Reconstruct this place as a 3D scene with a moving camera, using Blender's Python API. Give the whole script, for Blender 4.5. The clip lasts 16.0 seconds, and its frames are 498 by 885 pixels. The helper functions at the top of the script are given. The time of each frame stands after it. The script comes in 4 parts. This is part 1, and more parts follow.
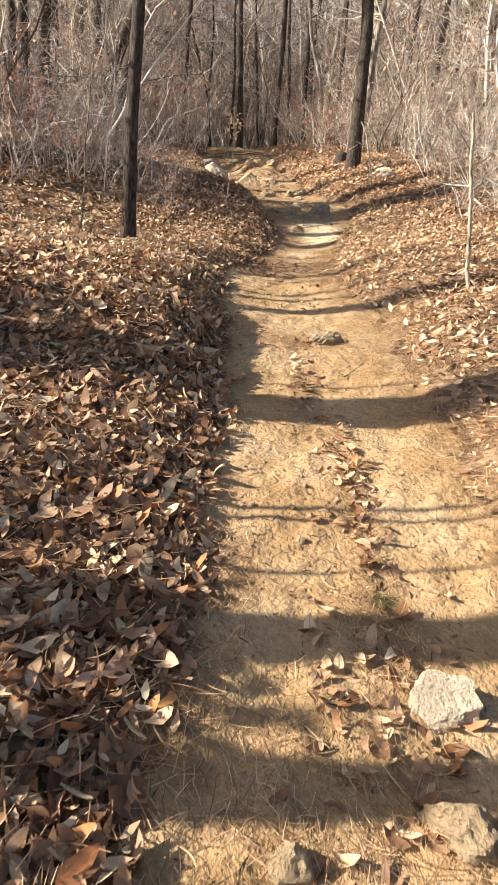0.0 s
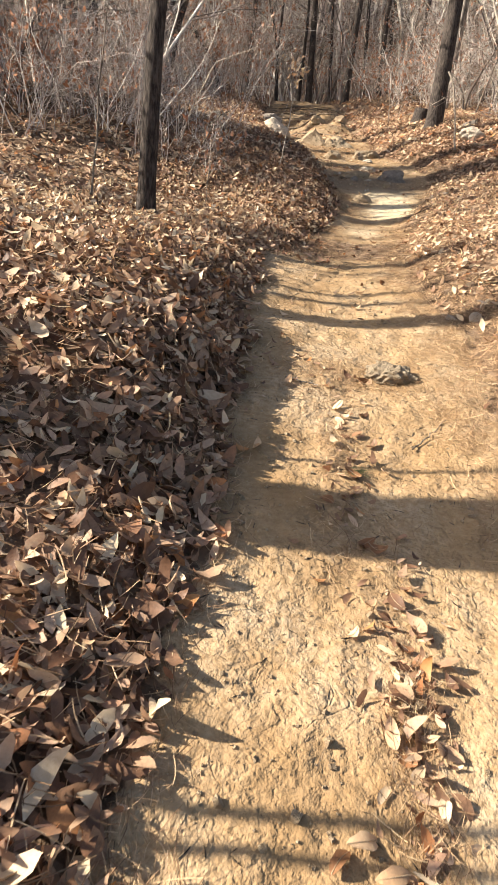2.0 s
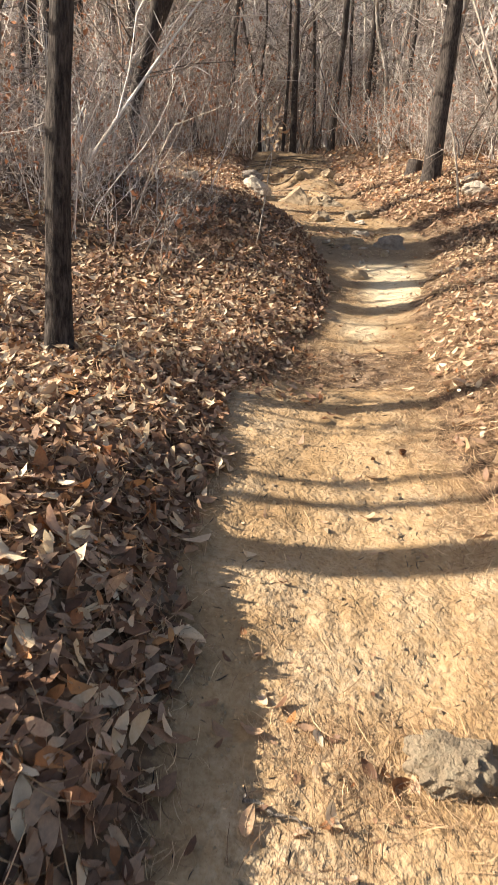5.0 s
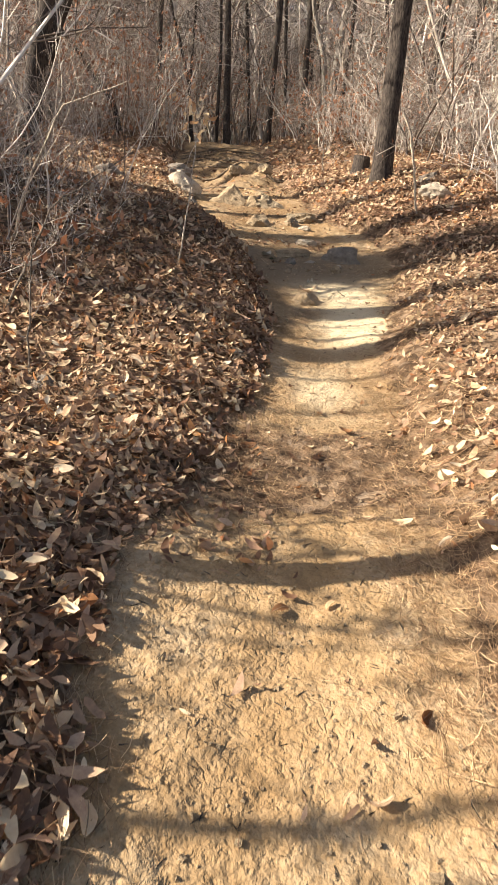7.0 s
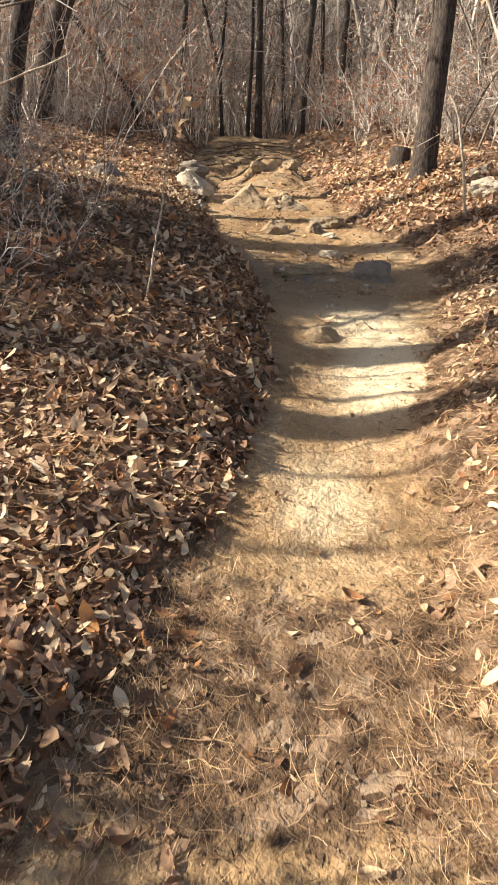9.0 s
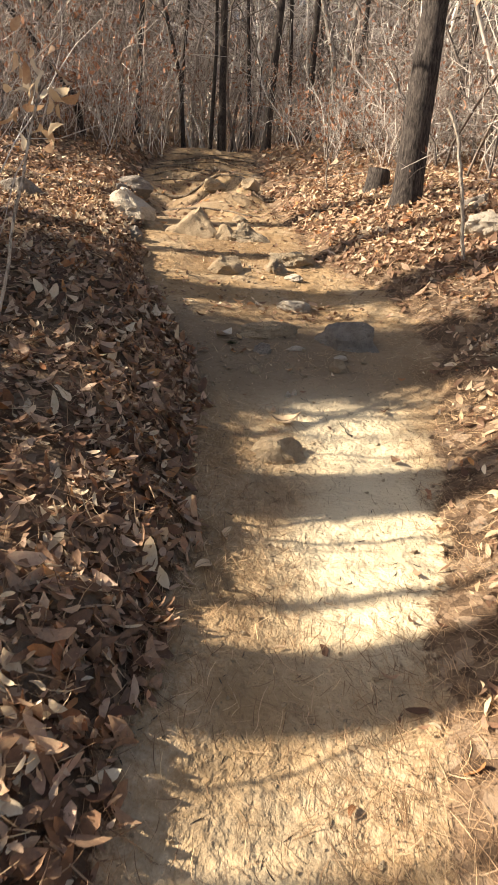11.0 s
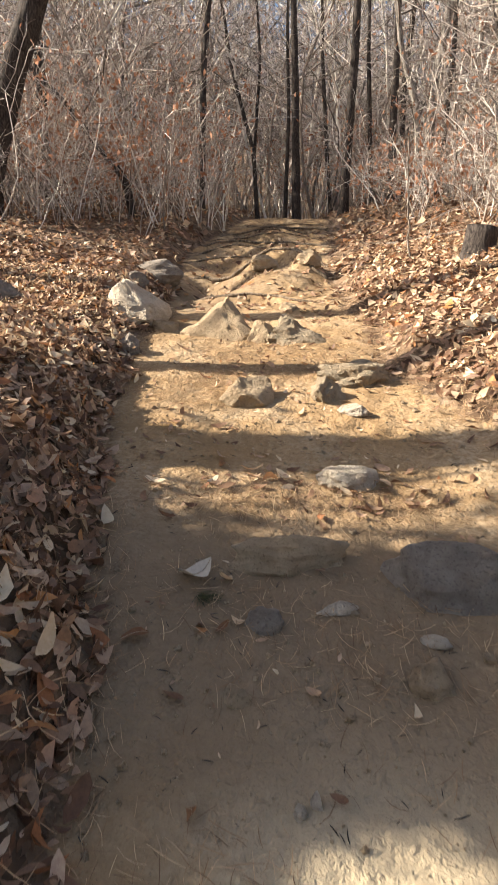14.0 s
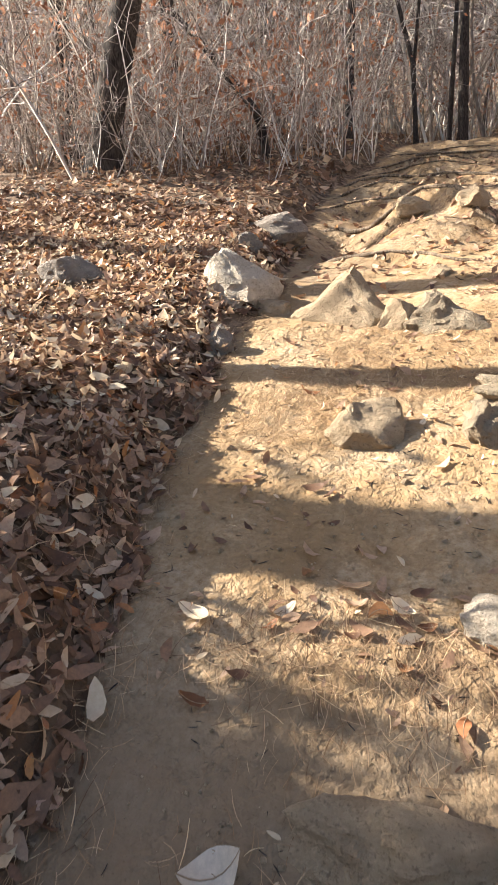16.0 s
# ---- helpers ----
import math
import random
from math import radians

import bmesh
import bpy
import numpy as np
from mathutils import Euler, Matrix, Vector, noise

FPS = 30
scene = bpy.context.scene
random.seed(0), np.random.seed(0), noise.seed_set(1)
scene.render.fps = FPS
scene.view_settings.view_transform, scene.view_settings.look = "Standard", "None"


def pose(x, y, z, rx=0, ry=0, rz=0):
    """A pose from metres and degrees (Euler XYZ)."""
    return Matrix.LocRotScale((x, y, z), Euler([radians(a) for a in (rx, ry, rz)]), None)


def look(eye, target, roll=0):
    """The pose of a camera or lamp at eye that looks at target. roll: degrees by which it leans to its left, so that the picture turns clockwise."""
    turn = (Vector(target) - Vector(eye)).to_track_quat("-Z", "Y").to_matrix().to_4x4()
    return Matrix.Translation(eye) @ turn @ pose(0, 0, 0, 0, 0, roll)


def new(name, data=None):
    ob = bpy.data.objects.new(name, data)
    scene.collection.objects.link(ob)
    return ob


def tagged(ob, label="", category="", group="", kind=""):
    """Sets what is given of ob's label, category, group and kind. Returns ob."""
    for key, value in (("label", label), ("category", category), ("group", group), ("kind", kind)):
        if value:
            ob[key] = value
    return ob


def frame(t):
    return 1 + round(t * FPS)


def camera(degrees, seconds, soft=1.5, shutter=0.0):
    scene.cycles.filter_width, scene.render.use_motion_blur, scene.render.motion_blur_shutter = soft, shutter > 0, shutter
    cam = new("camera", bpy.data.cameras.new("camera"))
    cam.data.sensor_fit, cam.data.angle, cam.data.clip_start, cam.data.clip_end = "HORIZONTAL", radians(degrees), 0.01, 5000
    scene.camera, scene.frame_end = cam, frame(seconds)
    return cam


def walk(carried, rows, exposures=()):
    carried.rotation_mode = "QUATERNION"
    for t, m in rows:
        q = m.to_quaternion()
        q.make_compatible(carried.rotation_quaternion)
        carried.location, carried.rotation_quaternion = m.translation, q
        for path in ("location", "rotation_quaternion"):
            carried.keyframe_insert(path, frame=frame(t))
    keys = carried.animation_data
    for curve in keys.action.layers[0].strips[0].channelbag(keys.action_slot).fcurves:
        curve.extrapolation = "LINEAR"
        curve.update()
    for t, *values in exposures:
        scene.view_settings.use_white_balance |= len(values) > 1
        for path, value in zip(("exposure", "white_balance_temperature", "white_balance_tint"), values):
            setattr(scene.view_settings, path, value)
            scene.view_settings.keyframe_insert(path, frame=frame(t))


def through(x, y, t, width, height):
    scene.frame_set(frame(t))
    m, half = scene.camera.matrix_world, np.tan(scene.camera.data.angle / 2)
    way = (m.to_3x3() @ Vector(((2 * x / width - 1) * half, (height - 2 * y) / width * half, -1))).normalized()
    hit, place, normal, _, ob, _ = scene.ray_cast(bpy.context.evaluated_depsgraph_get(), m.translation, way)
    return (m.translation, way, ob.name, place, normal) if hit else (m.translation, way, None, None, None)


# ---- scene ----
SKY, SUN = 0.07, 5.0
EXPOSURES = [(0, 1.35, 6750, 10), (3, 1.4, 6400, 10), (6.5, 1.3, 6750, 10), (9, 1.27, 6750, 10), (12.5, 1.28, 6850, 10), (14.5, 1.65, 6400, 10), (16, 1.87, 6200, 10)]
DEG = 43.70
ROWS = [
    (0, (-0.363, 0.000, 1.064), (-0.338, 1.906, 0.458), 3.45),
    (0.5, (-0.280, 0.353, 1.093), (-0.270, 2.265, 0.508), 4.92),
    (1, (-0.206, 0.714, 1.147), (-0.368, 2.609, 0.527), 3.04),
    (1.5, (-0.263, 1.137, 1.195), (-0.378, 3.011, 0.504), 3.48),
    (2, (-0.234, 1.528, 1.215), (-0.365, 3.388, 0.491), 5.40),
    (2.5, (-0.133, 1.869, 1.315), (-0.456, 3.700, 0.578), 1.39),
    (3, (-0.195, 2.278, 1.409), (-0.377, 4.138, 0.698), 2.01),
    (3.5, (-0.135, 2.606, 1.515), (-0.286, 4.487, 0.854), 2.53),
    (3.7, (-0.139, 2.733, 1.522), (-0.331, 4.598, 0.826), 2.72),
    (5.8, (-0.315, 4.241, 1.851), (-0.427, 6.153, 1.275), 3.66),
    (6, (-0.322, 4.468, 1.864), (-0.470, 6.361, 1.235), 4.65),
    (6.5, (-0.265, 4.851, 1.888), (-0.399, 6.766, 1.326), 1.68),
    (7, (-0.261, 5.283, 1.973), (-0.208, 7.181, 1.345), 4.00),
    (7.5, (-0.083, 5.627, 2.088), (-0.131, 7.540, 1.507), 3.33),
    (8, (-0.048, 6.016, 2.124), (-0.053, 7.949, 1.612), 3.29),
    (8.5, (-0.007, 6.426, 2.148), (0.033, 8.356, 1.622), 5.01),
    (9, (0.081, 6.825, 2.181), (0.004, 8.714, 1.530), 3.02),
    (9.2, (0.043, 6.996, 2.207), (0.085, 8.908, 1.623), 4.61),
    (11.3, (0.236, 8.983, 2.488), (0.263, 10.885, 1.871), 4.56),
    (11.5, (0.246, 9.157, 2.496), (0.303, 11.091, 1.992), 4.83),
    (12, (0.274, 9.602, 2.536), (0.411, 11.521, 1.986), 4.68),
    (12.5, (0.410, 10.025, 2.626), (0.420, 11.940, 2.048), 2.89),
    (13, (0.414, 10.532, 2.661), (0.388, 12.471, 2.173), 2.68),
    (13.5, (0.559, 10.939, 2.744), (0.453, 12.845, 2.149), 2.23),
    (14, (0.559, 11.331, 2.809), (0.266, 13.258, 2.362), 0.73),
    (14.5, (0.533, 11.691, 2.902), (0.057, 13.596, 2.522), 0.08),
    (15, (0.551, 12.010, 3.034), (-0.262, 13.755, 2.493), 1.63),
    (15.5, (0.504, 12.368, 3.019), (-0.250, 14.101, 2.366), 1.35),
    (16, (0.521, 12.689, 3.038), (-0.237, 14.432, 2.417), -2.83),
]
cam = camera(DEG, 16.0, soft=0.8, shutter=0.15)
walk(cam, [(t, look(eye, target, roll)) for t, eye, target, roll in ROWS], exposures=EXPOSURES)

# ---- light: a low winter sun from beside the trail, and a clear sky ----
SUN_ELEVATION, SHADOW_TURN = radians(31), radians(4.5)
sky_world = bpy.data.worlds.new("winter_sky")
scene.world = sky_world
sky_world.use_nodes = True
sky = sky_world.node_tree.nodes.new("ShaderNodeTexSky")
sky.sky_type, sky.sun_disc, sky.sun_elevation = "NISHITA", False, SUN_ELEVATION
sky.dust_density, sky.air_density = 2.5, 1.0
sky.sun_rotation = -math.pi / 2 - SHADOW_TURN
sky_world.node_tree.links.new(sky.outputs[0], sky_world.node_tree.nodes["Background"].inputs[0])
sky_world.node_tree.nodes["Background"].inputs[1].default_value = SKY
sun = new("sun", bpy.data.lights.new("sun", "SUN"))
sun.data.energy, sun.data.angle, sun.data.color = SUN, radians(0.5), (1.0, 0.90, 0.755)
ce = math.cos(SUN_ELEVATION)
sun.matrix_world = look((0, 0, 0), (ce * math.cos(SHADOW_TURN), ce * math.sin(SHADOW_TURN), -math.sin(SUN_ELEVATION)))


# ---- materials ----
class Nodes:
    """A small wrapper to wire up a material."""

    def __init__(self, name):
        self.mat = bpy.data.materials.new(name)
        self.mat.use_nodes = True
        self.tree = self.mat.node_tree
        self.bsdf = self.tree.nodes["Principled BSDF"]
        self.bsdf.inputs["Specular IOR Level"].default_value = 0.25
        self.coord = self.add("ShaderNodeTexCoord").outputs["Object"]

    def add(self, kind, **values):
        node = self.tree.nodes.new(kind)
        for key, value in values.items():
            sock = node.inputs[key.replace("_", " ")]
            if isinstance(value, bpy.types.NodeSocket):
                self.tree.links.new(value, sock)
            else:
                sock.default_value = value
        return node

    def noise(self, scale, detail=4, rough=0.6, coord=None):
        n = self.add("ShaderNodeTexNoise", Scale=scale, Detail=detail, Roughness=rough)
        self.tree.links.new(coord or self.coord, n.inputs["Vector"])
        return n.outputs["Fac"]

    def ramp(self, fac, stops):
        n = self.add("ShaderNodeValToRGB", Fac=fac)
        el = n.color_ramp.elements
        while len(el) < len(stops):
            el.new(0.5)
        for e, (p, c) in zip(el, stops):
            e.position, e.color = p, (*c, 1)
        return n.outputs["Color"]

    def mix(self, fac, a, b, blend="MIX"):
        n = self.tree.nodes.new("ShaderNodeMix")
        n.data_type, n.blend_type = "RGBA", blend
        for sock, v in ((n.inputs[0], fac), (n.inputs[6], a), (n.inputs[7], b)):
            if isinstance(v, bpy.types.NodeSocket):
                self.tree.links.new(v, sock)
            else:
                sock.default_value = v if not isinstance(v, tuple) else (*v, 1)
        return n.outputs[2]

    def maths(self, op, a, b=0.5):
        n = self.tree.nodes.new("ShaderNodeMath")
        n.operation = op
        for sock, v in ((n.inputs[0], a), (n.inputs[1], b)):
            if isinstance(v, bpy.types.NodeSocket):
                self.tree.links.new(v, sock)
            else:
                sock.default_value = v
        return n.outputs[0]

    def done(self, color, rough=0.9, bump=None, strength=0.5, distance=0.01):
        if isinstance(color, tuple):
            self.bsdf.inputs["Base Color"].default_value = (*color, 1)
        else:
            self.tree.links.new(color, self.bsdf.inputs["Base Color"])
        self.bsdf.inputs["Roughness"].default_value = rough
        if bump is not None:
            b = self.add("ShaderNodeBump", Height=bump, Strength=strength, Distance=distance)
            self.tree.links.new(b.outputs[0], self.bsdf.inputs["Normal"])
        return self.mat


def stretched(n, scale):
    m = n.add("ShaderNodeMapping", Scale=scale)
    n.tree.links.new(n.coord, m.inputs["Vector"])
    return m.outputs[0]


def ground_material():
    n = Nodes("trail_soil_and_humus")
    bare = n.add("ShaderNodeAttribute")
    bare.attribute_name = "bare"
    soil = n.ramp(n.noise(2.2, 5), [(0.34, (.31, .20, .10)), (0.5, (.40, .28, .16)), (0.64, (.48, .365, .235))])
    soil = n.mix(n.ramp(n.noise(34, 6, .7), [(.36, (0, 0, 0)), (.72, (1, 1, 1))]), soil, (.27, .17, .08))
    # pale smooth sand, its tone raised to paint in bright sunlit patches
    sunlit_sand = n.add("ShaderNodeAttribute")
    sunlit_sand.attribute_name = "sunlit_sand"
    soil = n.mix(n.maths("MULTIPLY", sunlit_sand.outputs["Fac"], .85), soil, (.70, .58, .39))
    # shade painted into the soil colour, also used for darker upper-trail soil
    shaded_dark = n.add("ShaderNodeAttribute")
    shaded_dark.attribute_name = "shaded_dark"
    soil = n.mix(n.maths("MULTIPLY", shaded_dark.outputs["Fac"], .8), soil, (.215, .155, .10))
    specks = n.ramp(n.noise(170, 3, .6), [(.63, (0, 0, 0)), (.7, (1, 1, 1))])
    soil = n.mix(n.maths("MULTIPLY", specks, .55), soil, (.17, .11, .06))
    bits = n.add("ShaderNodeTexVoronoi", Scale=15.0)
    warp = n.add("ShaderNodeVectorMath")
    warp.operation = "ADD"
    n.tree.links.new(n.coord, warp.inputs[0])
    wob = n.add("ShaderNodeTexNoise", Scale=9.0, Detail=2.0)
    n.tree.links.new(n.coord, wob.inputs["Vector"])
    soften = n.add("ShaderNodeVectorMath")
    soften.operation = "SCALE"
    n.tree.links.new(wob.outputs["Color"], soften.inputs[0])
    soften.inputs["Scale"].default_value = .12
    n.tree.links.new(soften.outputs[0], warp.inputs[1])
    n.tree.links.new(warp.outputs[0], bits.inputs["Vector"])
    tone = n.tree.nodes.new("ShaderNodeSeparateColor")
    n.tree.links.new(bits.outputs["Color"], tone.inputs[0])
    humus = n.ramp(tone.outputs[0], [(0, (.06, .038, .024)), (.4, (.15, .095, .058)), (.75, (.26, .175, .11)), (1, (.40, .30, .21))])
    humus = n.mix(.35, humus, n.ramp(n.noise(16, 5), [(.3, (.055, .034, .02)), (.7, (.17, .105, .06))]))
    edge = n.maths("ADD", bare.outputs["Fac"], n.maths("MULTIPLY", n.maths("SUBTRACT", n.noise(13, 5, .7), .5), 1.1))
    mask = n.ramp(edge, [(.42, (0, 0, 0)), (.58, (1, 1, 1))])
    bump = n.maths("ADD", n.maths("MULTIPLY", n.noise(9, 3, .5), .75), n.maths("MULTIPLY", n.noise(48, 3, .5), .17))
    bump = n.maths("ADD", bump, n.maths("MULTIPLY", n.noise(150, 2, .5), .06))
    # trodden crust: dents and fine cracks
    crust = n.add("ShaderNodeTexVoronoi", Scale=13.0)
    crust.feature = "DISTANCE_TO_EDGE"
    twist = n.add("ShaderNodeVectorMath")
    twist.operation = "SCALE"
    twist.inputs["Scale"].default_value = .22
    swirl = n.add("ShaderNodeTexNoise", Scale=7.0, Detail=4.0)
    n.tree.links.new(n.coord, swirl.inputs["Vector"])
    n.tree.links.new(swirl.outputs["Color"], twist.inputs[0])
    place = n.add("ShaderNodeVectorMath")
    place.operation = "ADD"
    n.tree.links.new(n.coord, place.inputs[0])
    n.tree.links.new(twist.outputs[0], place.inputs[1])
    n.tree.links.new(place.outputs[0], crust.inputs["Vector"])
    crack = n.ramp(crust.outputs["Distance"], [(0, (0, 0, 0)), (.11, (1, 1, 1))])
    worn = n.ramp(n.noise(1.7, 3), [(.42, (0, 0, 0)), (.6, (1, 1, 1))])
    smooth = n.maths("MULTIPLY", n.maths("SUBTRACT", 1.0, sunlit_sand.outputs["Fac"]), worn)
    bump = n.maths("ADD", bump, n.maths("MULTIPLY", n.maths("MULTIPLY", crack, smooth), .05))
    bump = n.maths("ADD", bump, n.maths("MULTIPLY", n.ramp(n.noise(26, 3, .6), [(.3, (0, 0, 0)), (.46, (1, 1, 1))]), .08))
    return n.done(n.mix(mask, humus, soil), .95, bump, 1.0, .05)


def leaf_material(name, stops, through=0.25):
    """Dry leaves, each with its own tone, that let a little light through."""
    n = Nodes(name)
    geo = n.tree.nodes.new("ShaderNodeNewGeometry")
    info = n.tree.nodes.new("ShaderNodeObjectInfo")
    r = n.maths("FRACT", n.maths("ADD", geo.outputs["Random Per Island"], info.outputs["Random"]), 0)
    color = n.ramp(r, stops)
    color = n.mix(.45, color, n.ramp(n.noise(60, 4, .7), [(.3, (.16, .095, .055)), (.7, (.62, .47, .33))]), "OVERLAY")
    mat = n.done(color, .52, n.noise(140, 3), .35, .004)
    tr = n.add("ShaderNodeBsdfTranslucent", Color=color)
    mixer = n.add("ShaderNodeMixShader", Fac=through)
    n.tree.links.new(n.bsdf.outputs[0], mixer.inputs[1])
    n.tree.links.new(tr.outputs[0], mixer.inputs[2])
    n.tree.links.new(mixer.outputs[0], n.tree.nodes["Material Output"].inputs["Surface"])
    return mat


def bark_material(name, dark, light, scale=1.0):
    n = Nodes(name)
    v = stretched(n, (9 * scale, 9 * scale, 1.8 * scale))
    plates = n.noise(3.2, 6, .7, v)
    color = n.ramp(plates, [(.40, tuple(c * .35 for c in dark)), (.5, dark), (.63, light)])
    color = n.mix(n.maths("MULTIPLY", n.ramp(n.noise(2.4, 3), [(.5, (0, 0, 0)), (.72, (1, 1, 1))]), .35), color, tuple(min(1, c * 1.4) for c in light))
    bump = n.maths("ADD", plates, n.maths("MULTIPLY", n.noise(90, 3), .2))
    return n.done(color, .92, bump, .9, .03)


def twig_material(name, stops):
    n = Nodes(name)
    geo = n.tree.nodes.new("ShaderNodeNewGeometry")
    color = n.ramp(geo.outputs["Random Per Island"], stops)
    color = n.mix(.5, color, n.ramp(n.noise(9, 4), [(.35, (.25, .22, .19)), (.7, (.75, .72, .68))]), "OVERLAY")
    return n.done(color, .85)


def rock_material(name, a, b, lichen, amount=.35):
    n = Nodes(name)
    color = n.ramp(n.noise(9, 7, .65), [(.3, a), (.7, b)])
    color = n.mix(n.maths("MULTIPLY", n.ramp(n.noise(22, 5, .7), [(.52, (0, 0, 0)), (.6, (1, 1, 1))]), amount), color, lichen)
    color = n.mix(n.maths("MULTIPLY", n.ramp(n.noise(75, 3), [(.55, (0, 0, 0)), (.68, (1, 1, 1))]), .5), color, tuple(c * .45 for c in a))
    bump = n.maths("ADD", n.noise(17, 8, .7), n.maths("MULTIPLY", n.noise(90, 4), .4))
    return n.done(color, .92, bump, 1.0, .05)


GROUND = ground_material()
LITTER = leaf_material("dry_oak_leaves", [(0, (.12, .068, .045)), (.2, (.22, .135, .09)), (.45, (.35, .235, .16)), (.68, (.50, .37, .265)), (.9, (.80, .70, .57)), (.95, (.42, .20, .10)), (1, (.58, .34, .15))])
PALE_LEAF = leaf_material("bleached_leaf", [(0, (.54, .40, .26)), (.5, (.71, .57, .42)), (1, (.84, .75, .62))], .25)
ORANGE_LEAF = leaf_material("orange_leaf", [(0, (.55, .27, .07)), (1, (.62, .34, .11))], .3)
BROWN_LEAF = leaf_material("brown_leaf", [(0, (.20, .10, .05)), (1, (.30, .17, .09))], .2)
RUSSET = leaf_material("clinging_russet_leaves", [(0, (.30, .145, .085)), (.6, (.50, .28, .18)), (1, (.68, .47, .35))], .35)
ASHEN_LEAF = leaf_material("ash_white_leaf", [(0, (.55, .53, .49)), (1, (.70, .68, .63))], .1)
STRAW = leaf_material("pine_straw", [(0, (.16, .10, .06)), (.35, (.34, .235, .14)), (.75, (.54, .41, .26)), (.93, (.74, .61, .42)), (1, (.14, .09, .05))], .1)
GREEN_NEEDLE = leaf_material("pine_needles", [(0, (.045, .06, .028)), (1, (.12, .13, .06))], .2)
BARK = bark_material("dark_bark", (.056, .045, .039), (.112, .092, .079), 1.7)
BLEACHED = bark_material("bleached_wood", (.50, .42, .33), (.68, .60, .50), 2.0)
PALE_BARK = bark_material("pale_bark", (.26, .225, .19), (.48, .43, .38), .8)
ROOT_BARK = bark_material("weathered_root", (.17, .125, .085), (.32, .25, .18), 1.5)
SAPLING_BARK = bark_material("sapling_bark", (.20, .165, .13), (.42, .36, .30), 2.0)
TWIG = twig_material("winter_twigs", [(0, (.10, .083, .072)), (.28, (.30, .255, .222)), (.6, (.58, .52, .475)), (1, (.87, .82, .76))])
FAR_TWIG = twig_material("far_winter_twigs", [(0, (.13, .112, .103)), (.35, (.36, .325, .30)), (.7, (.62, .57, .54)), (1, (.84, .79, .75))])
PALE_TWIG = twig_material("pale_upright_stems", [(0, (.19, .158, .136)), (.4, (.46, .405, .36)), (1, (.88, .83, .77))])
DRY_STEM = twig_material("dry_stems", [(0, (.30, .22, .14)), (1, (.55, .43, .29))])
ROCK = rock_material("granite", (.21, .175, .145), (.38, .325, .27), (.31, .275, .22))
PALE_ROCK = rock_material("pale_quartz_rock", (.44, .365, .28), (.70, .61, .49), (.48, .39, .29), .3)
EARTHY_ROCK = rock_material("earth_stained_rock", (.33, .24, .15), (.54, .415, .275), (.36, .285, .18))
MOSSY_ROCK = rock_material("lichen_crusted_rock", (.25, .19, .125), (.47, .375, .26), (.33, .285, .2), .5)


# ---- the lie of the land ----
PROFILE_Y = [-40, -3, 0, 2.47, 3.2, 4.83, 6.43, 7.3, 7.88, 8.86, 9.6, 10.94, 11.8, 12.3, 13.52, 14.27, 15.4, 16.7, 17.2, 19.2, 24, 30.2, 36, 45, 60, 90, 150, 600]
PROFILE_Z = [-7.0, -.85, -.36, 0, .11, .39, .66, .76, .82, .91, 1.03, 1.22, 1.38, 1.48, 1.78, 1.94, 2.19, 2.52, 2.62, 3.05, 3.95, 5.07, 5.8, 6.8, 9.5, 19, 40, 90]
LEFT_Y = [-5, 0, 3, 4.5, 5.5, 7.5, 8.2, 8.8, 9.6, 10.3, 11.3, 12.1, 13, 13.5, 14.2, 14.9, 16, 17.5, 18.5, 22, 30, 40]
LEFT_X = [-.6, -.58, -.5, -.56, -.64, -.72, -.45, -.3, -.12, -.02, -.03, -.07, -.2, -.38, -.66, -.87, -1.15, -1.25, -1.5, -2.2, -2.6, -3.5]
RIGHT_Y = [-5, 0, 5, 6, 7, 8, 9, 10.2, 11.4, 12.5, 14.3, 15, 15.5, 17, 19, 23, 30, 40]
RIGHT_X = [.8, .78, .8, .75, .55, .68, .8, .9, 1.15, 1.5, 1.7, 1.4, 1.1, .75, .4, .3, 0, -1]


def smooth_interp(y, ys, vs, r=0.25):
    y = np.asarray(y, float)
    return sum(w * np.interp(y + d * r, ys, vs) for d, w in ((-2, .1), (-1, .2), (0, .4), (1, .2), (2, .1)))


def edges(y):
    y = np.asarray(y, float)
    ragged = .03 * np.sin(4.1 * y) + .022 * np.sin(9.7 * y + 1) + .012 * np.sin(21 * y)
    return smooth_interp(y, LEFT_Y, LEFT_X) + ragged, smooth_interp(y, RIGHT_Y, RIGHT_X) + .04 * np.sin(3.3 * y + 2) + .03 * np.sin(8.1 * y)


def waves(x, y):
    return (.018 * np.sin(2.1 * x + 1.3 * y + .4) * np.sin(1.7 * y - .8 * x) + .012 * np.sin(4.3 * x - 2.9 * y) * np.sin(3.7 * y + 1.9 * x + 1)
            + .006 * np.sin(9.1 * x + 3.1 * y + 2) * np.sin(8.3 * y - 4 * x) + .0065 * np.sin(17 * x + 9 * y) * np.sin(19 * y - 8 * x + 1)
            + .0045 * np.sin(31 * x - 13 * y + 2 * np.sin(5 * y)) * np.sin(29 * y + 11 * x))


def riser(s):
    u = ((s - .74) / .26).clip(0, 1)
    return u * u * (3 - 2 * u)


